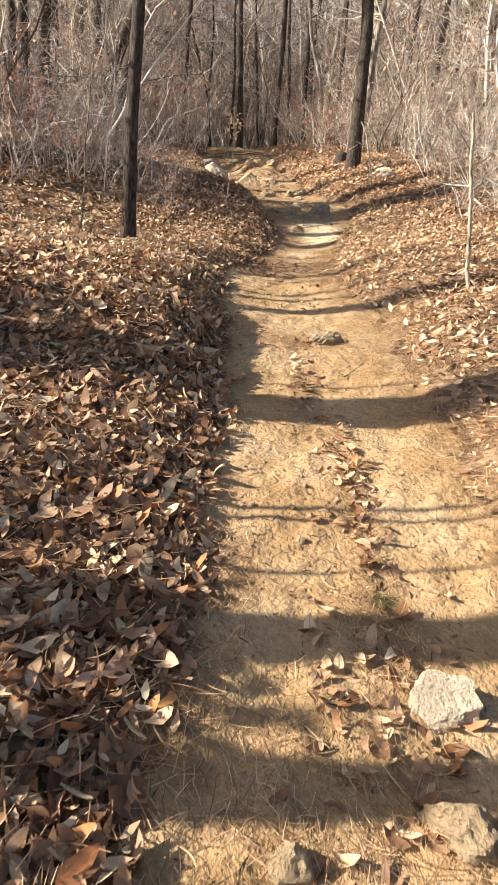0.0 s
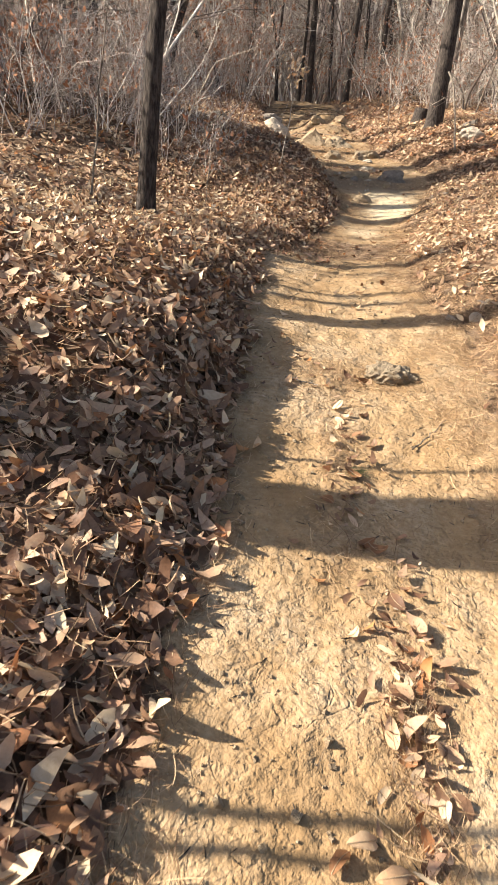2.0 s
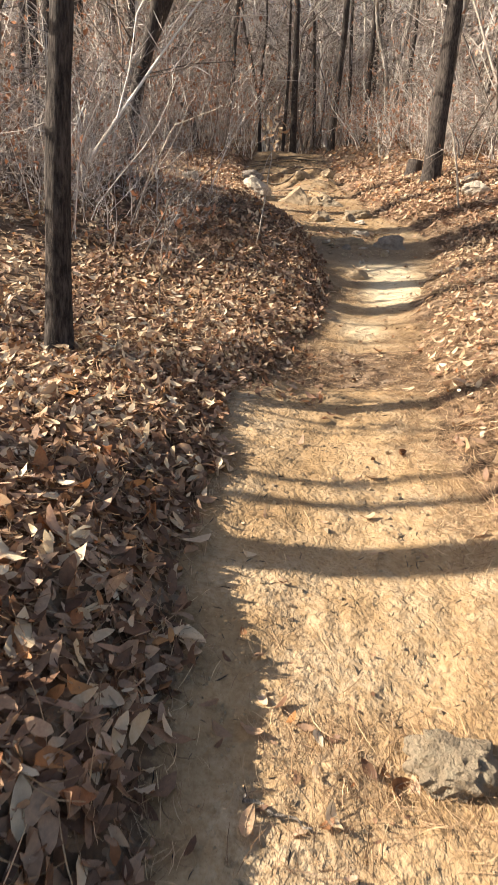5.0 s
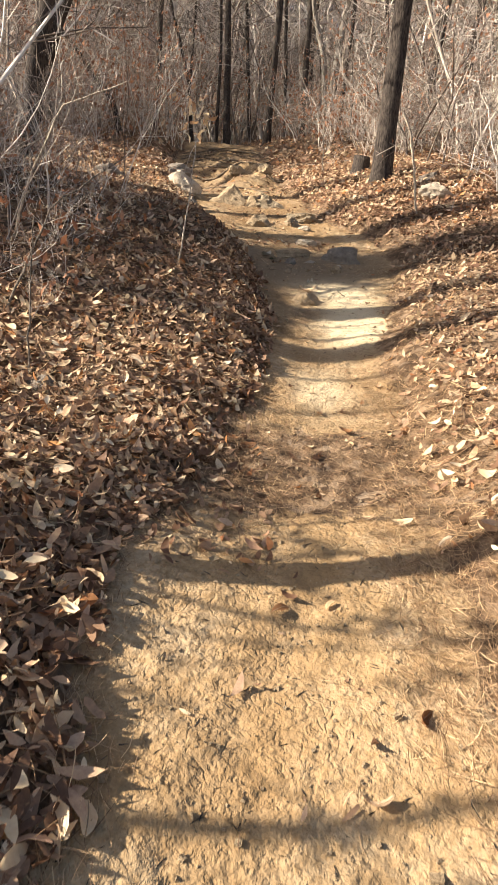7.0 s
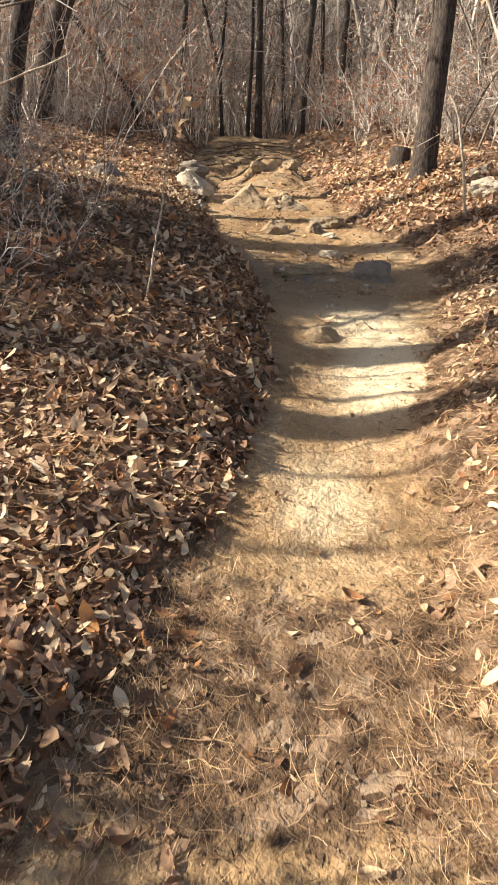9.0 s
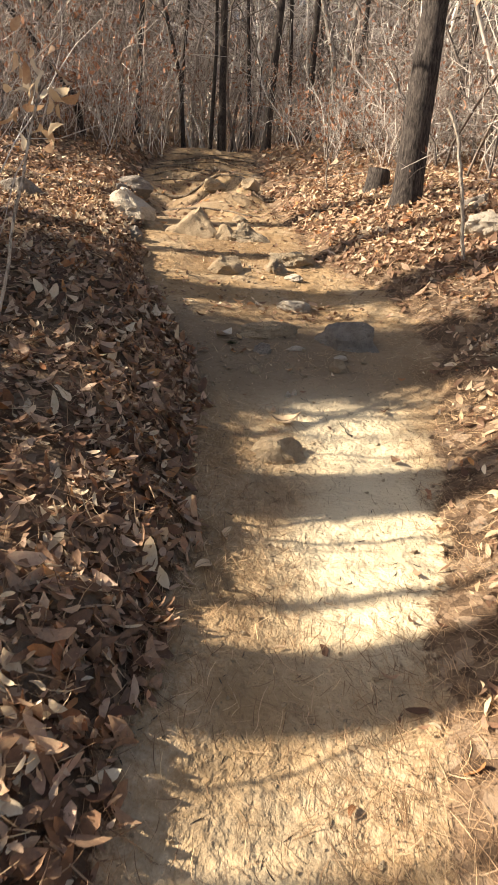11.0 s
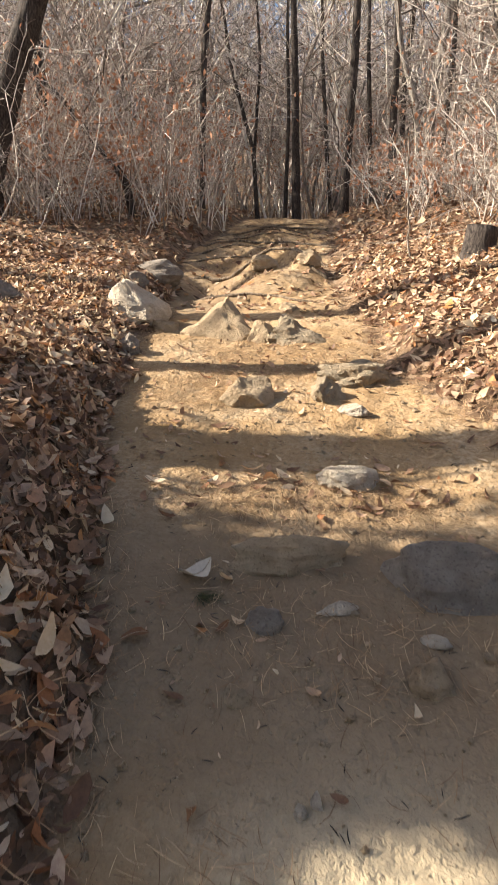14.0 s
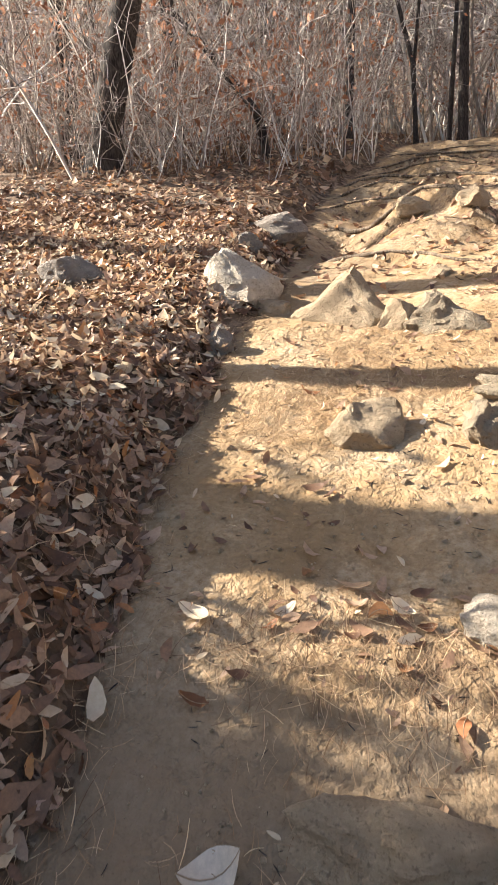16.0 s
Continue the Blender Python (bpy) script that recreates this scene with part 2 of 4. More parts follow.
def height(x, y):
    """The ground: a worn trail sunk between a leafy bank and a rising slope."""
    x, y = np.asarray(x, float), np.asarray(y, float)
    xl, xr = edges(y)
    z = smooth_interp(y, PROFILE_Y, PROFILE_Z)
    dl, dr = np.maximum(xl - x, 0), np.maximum(x - xr, 0)
    dl, dr = np.maximum(dl + .025 * np.sin(7 * y) * (dl > .03), 0), np.maximum(dr + .05 * np.sin(5 * y + 1), 0) * (dr > 0)
    bank = np.interp(y, [0, 1.5, 2.4, 3.5, 4.1, 5.1, 5.8, 7, 8, 9.3, 10, 11, 12.2, 13, 15, 16, 20], [.06, .06, .12, .18, .40, .42, .27, .2, .1, .1, .2, .24, .28, .48, .4, .18, .3])
    rise = np.interp(y, [9, 11, 12.5, 14], [.15, .26, .26, .15])
    z = z + bank * (1 - np.exp(-(dl / .3) ** 1.25)) + (rise - .1) * np.minimum(dl, 1.2) + .15 * (np.minimum(dl, 3.5) - np.minimum(dl, 1.2)) + .03 * np.maximum(dl - 3.5, 0).clip(0, 60)
    steep = np.interp(y, [0, 6, 12, 15, 20], [.16, .2, .27, .3, .2])
    z = z + .09 * (1 - np.exp(-(dr / .22) ** 1.5)) + steep * np.minimum(dr, 2.2) + .08 * np.maximum(dr - 2.2, 0).clip(0, 60)
    u = ((x - xl) / np.maximum(xr - xl, .3)).clip(0, 1)
    z = z - .05 * np.sin(np.pi * u) + waves(x, y)
    # the washed-out upper trail: earth steps and a mound between two ruts
    far = ((y - 18) / 1.2).clip(0, 1) * ((34 - y) / 4).clip(0, 1) * np.sin(np.pi * u)
    step = (y + .25 * np.sin(2.3 * x + 1) + .15 * np.sin(5 * x)) / 1.15
    z = z + .34 * far * (riser(step % 1) - (step % 1) + .4) + .04 * far * np.sin(3.1 * x + 1.7 * y) + .24 * np.exp(-((x + .3) / .45) ** 4 - ((y - 19.5) / .8) ** 4) - .16 * np.exp(-((x + 1.2) / .35) ** 2 - ((y - 19.2) / 1.2) ** 2)
    return z


# ---- mesh helpers ----
class Batch:
    """Gathers quads of many small pieces for one mesh."""

    def __init__(self):
        self.v, self.f, self.n = [], [], 0

    def add(self, verts, quads):
        self.v.append(verts)
        self.f.append(np.asarray(quads, np.int32) + self.n)
        self.n += len(verts)

    def mesh(self, name, material, smooth=True):
        v, f = np.concatenate(self.v).astype(np.float32), np.concatenate(self.f).astype(np.int32)
        return raw_mesh(name, v, f, material, smooth)


def raw_mesh(name, v, f, material, smooth=True):
    me = bpy.data.meshes.new(name)
    me.vertices.add(len(v))
    me.vertices.foreach_set("co", np.ascontiguousarray(v, np.float32).ravel())
    me.loops.add(f.size)
    me.loops.foreach_set("vertex_index", np.ascontiguousarray(f, np.int32).ravel())
    me.polygons.add(len(f))
    me.polygons.foreach_set("loop_start", np.arange(0, f.size, f.shape[1], dtype=np.int32))
    me.polygons.foreach_set("use_smooth", np.full(len(f), smooth))
    me.materials.append(material)
    me.update(calc_edges=True)
    me.validate()
    return me


def child(name, mesh, parent, label=""):
    ob = new(name, mesh)
    ob.parent = parent
    return tagged(ob, label) if label else ob


def tube(points, radii, sides=5, knobs=0.0, rng=None):
    """A tapered tube round a line of points: verts and quads, with closed-off tips."""
    p = np.asarray(points, float)
    r = np.asarray(radii, float)
    d = np.gradient(p, axis=0)
    d /= np.linalg.norm(d, axis=1, keepdims=True) + 1e-9
    side = np.cross(d, np.where(np.abs(d[:, 2:]) > .9, (1.0, 0, 0), (0, 0, 1.0)))
    side /= np.linalg.norm(side, axis=1, keepdims=True) + 1e-9
    for i in range(1, len(p)):
        s = side[i - 1] - d[i] * (side[i - 1] @ d[i])
        side[i] = s / (np.linalg.norm(s) + 1e-9)
    up = np.cross(d, side)
    a = np.arange(sides) * 2 * np.pi / sides
    ring = np.cos(a)[None, :, None] * side[:, None] + np.sin(a)[None, :, None] * up[:, None]
    rr = np.repeat(r[:, None], sides, 1)
    if knobs:
        rr = rr * (1 + knobs * rng.normal(size=rr.shape))
    v = (p[:, None] + ring * rr[:, :, None]).reshape(-1, 3)
    i, j = np.meshgrid(np.arange(len(p) - 1), np.arange(sides), indexing="ij")
    k = (j + 1) % sides
    f = np.stack([i * sides + j, i * sides + k, (i + 1) * sides + k, (i + 1) * sides + j], -1).reshape(-1, 4)
    return v, f


def wander(rng, start, direction, length, steps, bend, lift=0.0):
    """A crooked line from start."""
    pts, d = [np.array(start, float)], np.array(direction, float)
    for _ in range(steps):
        d = d + rng.normal(0, bend, 3) + (0, 0, lift)
        d /= np.linalg.norm(d)
        pts.append(pts[-1] + d * length / steps)
    return np.array(pts)


def ribbon(rng, line, r0, r1):
    """A twig's finest shoot, split open along one side."""
    n = len(line)
    d = line[-1] - line[0]
    side = np.cross(d, rng.normal(size=3))
    side /= np.linalg.norm(side) + 1e-9
    w = np.linspace(r0, r1, n)[:, None] * side
    v = np.concatenate([line - w, line + w])
    return v, np.array([(i, i + 1, n + i + 1, n + i) for i in range(n - 1)])


def branching(batch, rng, line, r0, r1, limbs, reach, levels, sides, first=0.25, spread=0.9, tips=None, lift=.06, thin=.45, least=.0012, fine=False):
    """A stem along the line with side shoots, and shoots on those."""
    n = len(line)
    batch.add(*(tube(line, np.linspace(r0, r1, n), sides) if sides > 1 else ribbon(rng, line, r0, r1)))
    if levels == 0:
        if tips is not None:
            tips.append(line[-1])
            tips.append(line[n // 2])
        return
    total = np.linalg.norm(np.diff(line, axis=0), axis=1).sum()
    for _ in range(limbs):
        u = rng.uniform(first, 1) * (n - 1)
        i = min(int(u), n - 2)
        at = line[i] + (line[i + 1] - line[i]) * (u - i)
        along = line[i + 1] - line[i]
        along /= np.linalg.norm(along) + 1e-9
        out = rng.normal(size=3)
        out -= along * (out @ along)
        out /= np.linalg.norm(out) + 1e-9
        d = along * rng.uniform(.5, 1.0) + out * spread * rng.uniform(.6, 1.2)
        size = total * reach * rng.uniform(.5, 1.1) * (1.15 - .6 * u / (n - 1))
        r = max((r0 + (r1 - r0) * u / (n - 1)) * thin, least)
        branching(batch, rng, wander(rng, at, d / np.linalg.norm(d), size, 2 if levels < 2 else 4, .16, lift), r, max(r * .5, least * .7), max(2, int(limbs * .55)), reach, levels - 1, 3 if levels > 1 or fine else 1, .2, spread, tips, lift, thin, least, fine)


def leaf_shape(rng, length=.1, width=.42, segs=4, curl=.5, fold=.35, ragged=.2):
    """One curled dry leaf lying round the origin: verts and quads."""
    u = np.linspace(0, 1, segs + 1)
    u = u + .1 * np.sin(2 * np.pi * u) * (u < .5) * -1 + .05 * np.sin(2 * np.pi * u) * (u > .5) * -1
    w = np.sin(np.pi * u ** .9) ** .8 * width * length / 2 * (1 + rng.normal(0, ragged, segs + 1)) + .0015
    a = curl * (u - .5) * 2 * rng.uniform(.3, 1.2)
    x = (u - .5) * length
    z = length * curl * .35 * (u - .5) ** 2 * 4 * rng.choice([-.4, 1, 1])
    f1, f2 = fold * rng.uniform(-.3, 1.3, 2)
    wob = rng.normal(0, .05 * length, segs + 1)
    bend = rng.normal(0, .12) * length * (u - .5) ** 2 * 4
    mid = np.stack([x, bend, z], 1)
    lft = np.stack([x, bend + w, z + w * f1 + wob * .4 + a * w * .5], 1)
    rgt = np.stack([x, bend - w, z + w * f2 - wob * .4 - a * w * .5], 1)
    v = np.stack([lft, mid, rgt], 1).reshape(-1, 3)
    q = [(3 * i + k, 3 * i + 3 + k, 3 * i + 4 + k, 3 * i + 1 + k) for i in range(segs) for k in (0, 1)]
    return v, np.array(q)


def turned(rng, n, tilt):
    """n random turns: any heading, tipped by about tilt radians."""
    az, tx, ty = rng.uniform(0, 2 * np.pi, n), rng.normal(0, tilt, n), rng.normal(0, tilt, n)
    c, s = np.cos(az), np.sin(az)
    o, z = np.ones(n), np.zeros(n)
    rz = np.stack([np.stack([c, -s, z], 1), np.stack([s, c, z], 1), np.stack([z, z, o], 1)], 1)
    c, s = np.cos(tx), np.sin(tx)
    rx = np.stack([np.stack([o, z, z], 1), np.stack([z, c, -s], 1), np.stack([z, s, c], 1)], 1)
    c, s = np.cos(ty), np.sin(ty)
    ry = np.stack([np.stack([c, z, s], 1), np.stack([z, o, z], 1), np.stack([-s, z, c], 1)], 1)
    return rz @ ry @ rx


def scatter(batch, rng, shapes, places, turns, sizes):
    """Adds a copy of a random shape at each place."""
    which = rng.integers(0, len(shapes), len(places))
    for k, (v, q) in enumerate(shapes):
        m = np.nonzero(which == k)[0]
        if len(m) == 0:
            continue
        vv = np.einsum("nij,vj->nvi", turns[m], v) * sizes[m][:, None, None] + places[m][:, None]
        qq = q[None] + (np.arange(len(m)) * len(v))[:, None, None]
        batch.add(vv.reshape(-1, 3), qq.reshape(-1, 4))


def on_ground(xy, lift=0.0):
    return np.column_stack([xy, height(xy[:, 0], xy[:, 1]) + lift])


def slope_turn(xy):
    """Turns that lay flat things along the slope."""
    e = .04
    gx = (height(xy[:, 0] + e, xy[:, 1]) - height(xy[:, 0] - e, xy[:, 1])) / (2 * e)
    gy = (height(xy[:, 0], xy[:, 1] + e) - height(xy[:, 0], xy[:, 1] - e)) / (2 * e)
    nrm = np.stack([-gx, -gy, np.ones(len(xy))], 1)
    nrm /= np.linalg.norm(nrm, axis=1, keepdims=True)
    ax = np.stack([nrm[:, 2], np.zeros(len(xy)), -nrm[:, 0]], 1)
    ax /= np.linalg.norm(ax, axis=1, keepdims=True)
    return np.stack([ax, np.cross(nrm, ax), nrm], 2)


# ---- the ground, one sheet to the horizon ----
def stretch_axis(marks):
    out = []
    for (a, step), (b, _) in zip(marks, marks[1:]):
        out.append(np.arange(a, b - step * .3, step))
    return np.concatenate(out + [[marks[-1][0]]])


def build_ground():
    far = [30, 45, 70, 110, 200, 400, 700]
    xs = np.r_[[-f for f in far[::-1]], stretch_axis([(-20, 1.5), (-8, .5), (-4, .16), (-2.2, .07), (-1.3, .038), (2.0, .08), (4, .3), (8, 1.5), (20, 1)]), far]
    ys = np.r_[[-300, -100, -40, -20, -8], stretch_axis([(-3, .3), (0, .04), (16, .07), (24, .15), (36, .6), (60, 3), (90, 10)]), [120, 200, 350, 600]]
    gx, gy = np.meshgrid(xs, ys, indexing="ij")
    z = height(gx, gy)
    nx, ny = gx.shape
    v = np.stack([gx, gy, z], -1).reshape(-1, 3)
    i, j = np.meshgrid(np.arange(nx - 1), np.arange(ny - 1), indexing="ij")
    a = i * ny + j
    f = np.stack([a, a + ny, a + ny + 1, a + 1], -1).reshape(-1, 4)
    me = raw_mesh("ground", v, f, GROUND)
    xl, xr = edges(gy)
    bare = np.minimum((gx - xl) / .16 + .35, (xr - gx) / .3 + .45).clip(0, 1) * ((36 - gy) / 5).clip(0, 1)
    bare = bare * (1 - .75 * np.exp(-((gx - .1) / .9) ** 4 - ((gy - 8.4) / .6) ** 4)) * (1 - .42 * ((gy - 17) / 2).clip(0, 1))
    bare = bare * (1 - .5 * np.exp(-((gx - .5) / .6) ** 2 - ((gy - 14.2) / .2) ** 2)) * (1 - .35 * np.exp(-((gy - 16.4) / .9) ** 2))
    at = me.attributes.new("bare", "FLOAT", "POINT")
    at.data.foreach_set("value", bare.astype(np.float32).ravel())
    # pale sand blots laid where the trail has its brightest sunlit pools
    sunlit_sand = sum(np.exp(-((gx - x) / rx) ** 2 - ((gy - y) / ry) ** 2) for x, y, rx, ry in ((.95, 11.7, .4, .8), (.75, 10.9, .35, .5), (.7, 12.5, .4, .4), (.35, 9.5, .2, .4)))
    at = me.attributes.new("sunlit_sand", "FLOAT", "POINT")
    at.data.foreach_set("value", sunlit_sand.clip(0, 1).astype(np.float32).ravel())
    # painted shade near y 13.3, then a darker rut and upper trail
    shaded_dark = np.exp(-((gx - .3) / 1.3) ** 4 - ((gy - 13.3) / .75) ** 4) + .7 * np.exp(-((gx + 1.1) / .6) ** 2 - ((gy - 18.8) / 1.5) ** 2) + .2 * ((gy - 19.5) / 2).clip(0, 1)
    at = me.attributes.new("shaded_dark", "FLOAT", "POINT")
    at.data.foreach_set("value", shaded_dark.clip(0, 1).astype(np.float32).ravel())
    return tagged(new("ground", me), "worn sandy soil trail through leaf-covered forest floor", "ground", kind="structure")


ground = build_ground()


# ---- rocks ----
def rock(label, x, y, size, seed, material, sink=.3, turn=0.0, cuts=9, rough=.1, name="rock", category="rock", detail=4, taper=0.0):
    """A broken stone: a ball cut by flat faces, roughened, and sunk in the soil."""
    rng = np.random.default_rng(seed)
    bm = bmesh.new()
    bmesh.ops.create_icosphere(bm, subdivisions=detail, radius=1)
    planes = []
    if taper:  # a ridge with one side to the sun
        planes = [(np.array((-.80, -.15, .58)), .62), (np.array((.72, -.42, .55)), .64)]
    for _ in range(cuts):
        d = rng.normal(size=3)
        d[2] = abs(d[2]) * .8
        planes.append((d / np.linalg.norm(d), rng.uniform(.5, .88)))
    for vert in bm.verts:
        c = np.array(vert.co)
        for d, h in planes:
            over = c @ d - h
            if over > 0:
                c = c - d * over * .97
        p = Vector(c)
        c = c * (1 + rough * 1.6 * noise.fractal(p * 2.2 + Vector((seed, 0, 0)), 1.0, 2.0, 5) + rough * .5 * noise.noise(p * 7 + Vector((0, seed, 0))))
        top = max(c[2], 0)
        c[0], c[1] = c[0] * (1 - taper * top) - .3 * taper * top, c[1] * (1 - .8 * taper * top)
        vert.co = Vector((c[0] * size[0] / 2, c[1] * size[1] / 2, c[2] * size[2] * .56))
    for face in bm.faces:
        face.smooth = True
    me = bpy.data.meshes.new(name)
    bm.to_mesh(me)
    bm.free()
    me.set_sharp_from_angle(angle=radians(24))
    me.materials.append(material)
    ob = new(name, me)
    ob.matrix_world = pose(x, y, float(height(x, y)) + size[2] * (.36 - sink), 0, 0, turn)
    return tagged(ob, label, category)


ROCKS = [
    ("angular tan stone half buried in pine straw", .4, 11.98, (.36, .25, .25), 7, EARTHY_ROCK, .3, 6, .25),
    ("pale angular boulder in the leaf litter", -1.44, 17.0, (.8, .62, .5), 15, PALE_ROCK, .24, 8, .16),
    ("low tan stone beside the pale boulder", -1.1, 16.95, (.3, .24, .2), 16, EARTHY_ROCK, .3, 5),
    ("pointed earth-stained boulder embedded in the trail", -.55, 16.95, (.86, .66, .54), 5, EARTHY_ROCK, .3, 8, .22),
    ("low earthy wedge of rock beside the boulder in the trail", -.17, 16.8, (.38, .3, .34), 8, EARTHY_ROCK, .32, 10, .15),
    ("lichen-crusted rock embedded in the trail", .1, 16.8, (.6, .42, .38), 21, MOSSY_ROCK, .3, 0, .25),
    ("small brown pointed rock poking out of the trail", -.06, 15.45, (.48, .36, .34), 14, EARTHY_ROCK, .3, -6, .24),
    ("long weathered lump of stone at the trail edge", .66, 15.85, (.72, .34, .28), 17, MOSSY_ROCK, .3, 12),
    ("low crusted stone in the trail", .44, 15.5, (.34, .28, .24), 31, MOSSY_ROCK, .35, 60),
    ("small pale block of stone on the soil", .62, 15.22, (.2, .11, .09), 9, PALE_ROCK, .15, -30),
    ("pale flat stone lying in leaf litter on the trail", .62, 14.42, (.36, .24, .16), 25, PALE_ROCK, .2, 12),
    ("large dark boulder embedded in the trail", 1.0, 13.62, (.56, .5, .32), 27, ROCK, .32, 25),
    ("crusted ledge of rock across the trail", .42, 13.72, (.62, .24, .17), 41, EARTHY_ROCK, .32, 6),
    ("small dark stone below the ledge", .32, 13.3, (.13, .1, .12), 42, ROCK, .25, 6),
    ("small earthy stone at the trail edge", .88, 13.15, (.18, .16, .14), 33, EARTHY_ROCK, .3, 0),
    ("pale flat stone chip on the trail", .57, 13.42, (.16, .07, .04), 35, PALE_ROCK, .1, 20),
    ("pale flat stone chip on the trail", .9, 13.3, (.12, .06, .04), 36, PALE_ROCK, .1, -10),
    ("grey boulder among the leaves below the trees", -2.62, 16.7, (.5, .45, .38), 37, ROCK, .25, 0),
    ("dark flat-topped rock shaded by the bank", -1.75, 18.75, (.85, .5, .34), 39, ROCK, .3, 15),
    ("small grey rock in the leaf litter", -1.2, 16.2, (.22, .2, .2), 43, ROCK, .3, 0),
    ("bright white stone on the leafy slope", 2.6, 15.5, (.56, .36, .32), 45, PALE_ROCK, .06, 10),
    ("grey stone on the leafy slope", 2.72, 16.4, (.42, .34, .3), 47, ROCK, .3, 0),
    ("pale rounded stone set in the soil", .29, 1.5, (.24, .2, .17), 49, PALE_ROCK, .28, 15),
    ("flat earthy stone at the trail's start", .2, 1.12, (.2, .16, .13), 51, EARTHY_ROCK, .3, -25),
    ("flat earthy stone at the trail's start", -.2, 1.02, (.12, .1, .1), 53, EARTHY_ROCK, .3, 0),
    ("flat earthy stone at the trail's start", .36, .98, (.16, .13, .12), 55, EARTHY_ROCK, .3, 50),
    ("lichen-speckled lump of stone on the trail", .28, 4.92, (.29, .2, .14), 57, MOSSY_ROCK, .25, 10),
    ("dark mossy stone in the leaf litter", -1.37, 8.82, (.2, .15, .12), 59, ROCK, .25, 0),
    ("small earthy knob of rock in the trail", -.03, 17.75, (.2, .18, .17), 62, EARTHY_ROCK, .28, 0),
    ("pale block of stone beside the trail", .9, 5.85, (.1, .08, .07), 63, PALE_ROCK, .2, 30),
    ("dark stone at the foot of the shrub", -1.75, 18.0, (.34, .28, .2), 65, ROCK, .34, 0),
    ("small pebble on the trail", .5, 12.68, (.04, .05, .05), 69, PALE_ROCK, .15, 0),
    ("small pebble on the trail", .54, 12.71, (.035, .05, .05), 71, PALE_ROCK, .15, 40),
    ("small pebble on the trail", .16, 3.2, (.035, .03, .03), 73, PALE_ROCK, .15, 0),
    ("small pebble on the trail", -.1, 2.28, (.045, .04, .035), 75, EARTHY_ROCK, .15, 0),
    ("small stone beside the trail", .28, 13.0, (.1, .08, .07), 79, EARTHY_ROCK, .25, 0),
    ("pale stone under the leaf-bearing shrub", .75, 5.9, (.08, .06, .05), 81, PALE_ROCK, .2, 0),
    ("rough rock ledge in the upper trail", -.5, 19.5, (.5, .3, .2), 83, EARTHY_ROCK, .35, 0),
    ("rough rock ledge in the upper trail", .05, 19.3, (.36, .3, .24), 85, EARTHY_ROCK, .35, 20),
]
for label, x, y, size, seed, material, sink, turn, *taper in ROCKS:
    rock(label, x, y, size, seed, material, sink, turn, taper=taper[0] if taper else 0, rough=.19 if material is MOSSY_ROCK else .11, cuts=8, detail=4 if max(size) > .12 else 3)


# ---- trees ----
def full_line(points, total, rng, steps=18):
    """Carries a trunk's line on to its full height."""
    p = np.array(points, float)
    p[0, 2] = height(p[0, 0], p[0, 1]) - .15
    d = p[-1] - p[-2]
    d = d / np.linalg.norm(d) * .5 + np.array([0, 0, .5])
    while p[-1, 2] - p[0, 2] < total:
        d = d + rng.normal(0, .05, 3)
        p = np.vstack([p, p[-1] + d / np.linalg.norm(d) * 1.2])
    s = np.r_[0, np.cumsum(np.linalg.norm(np.diff(p, axis=0), axis=1))]
    u = np.linspace(0, s[-1], steps)
    q = np.stack([np.interp(u, s, p[:, k]) for k in range(3)], 1)
    q[1:-1] = (q[:-2] + 2 * q[1:-1] + q[2:]) / 4
    return q


def tree(label, points, diameter, total, seed, bark=None, low=.35, limbs=14, sides=18, levels=3, russet=0, needles=0, reach=.3, needle=.22):
    """A leafless tree: a tapered rough trunk with a root flare, and a crown of limbs and twigs."""
    rng = np.random.default_rng(seed)
    line = full_line(points, total, rng, 44)
    base = Vector(line[0])
    line = line - line[0]
    root = new("tree")
    root.location = base
    tagged(root, label, "tree")
    b = Batch()
    u = np.linspace(0, 1, len(line))
    r = diameter / 2 * (1 - .8 * u) * (1 + .45 * np.exp(-u * total / .22))
    b.add(*tube(line, r, sides, .05, rng))
    child("trunk", b.mesh("trunk", bark or BARK), root)
    c, tips = Batch(), []
    n = len(line)
    for k in range(limbs):
        uu = low + (1 - low) * (k + rng.uniform(0, 1)) / limbs
        i = min(int(uu * (n - 1)), n - 2)
        az = rng.uniform(0, 2 * np.pi)
        d = np.array([math.cos(az), math.sin(az), rng.uniform(.15, .9)])
        size = total * reach * (1.15 - .8 * (uu - low) / (1 - low)) * rng.uniform(.6, 1.1)
        limb = wander(rng, line[i], d / np.linalg.norm(d), size, 6, .16, .07)
        rad = max(r[i] * .42, .008)
        branching(c, rng, limb, rad, rad * .25, 7, .42, levels - 1, 4, .2, .9, tips)
    tagged(child("crown", c.mesh("crown", TWIG), root), kind="stuff")
    tips = np.array(tips)
    if russet or needles:
        lv, count = Batch(), russet or needles
        at = tips[rng.integers(0, len(tips), count)] + rng.normal(0, .1 if russet else .16, (count, 3))
        shapes = [leaf_shape(rng, .11, .4, 2) for _ in range(6)] if russet else [leaf_shape(rng, needle, .2, 2, .2) for _ in range(4)]
        scatter(lv, rng, shapes, at, turned(rng, count, 1.0), rng.uniform(.7, 1.3, count))
        child("foliage", lv.mesh("foliage", RUSSET if russet else GREEN_NEEDLE), root)["kind"] = "stuff"
    return root


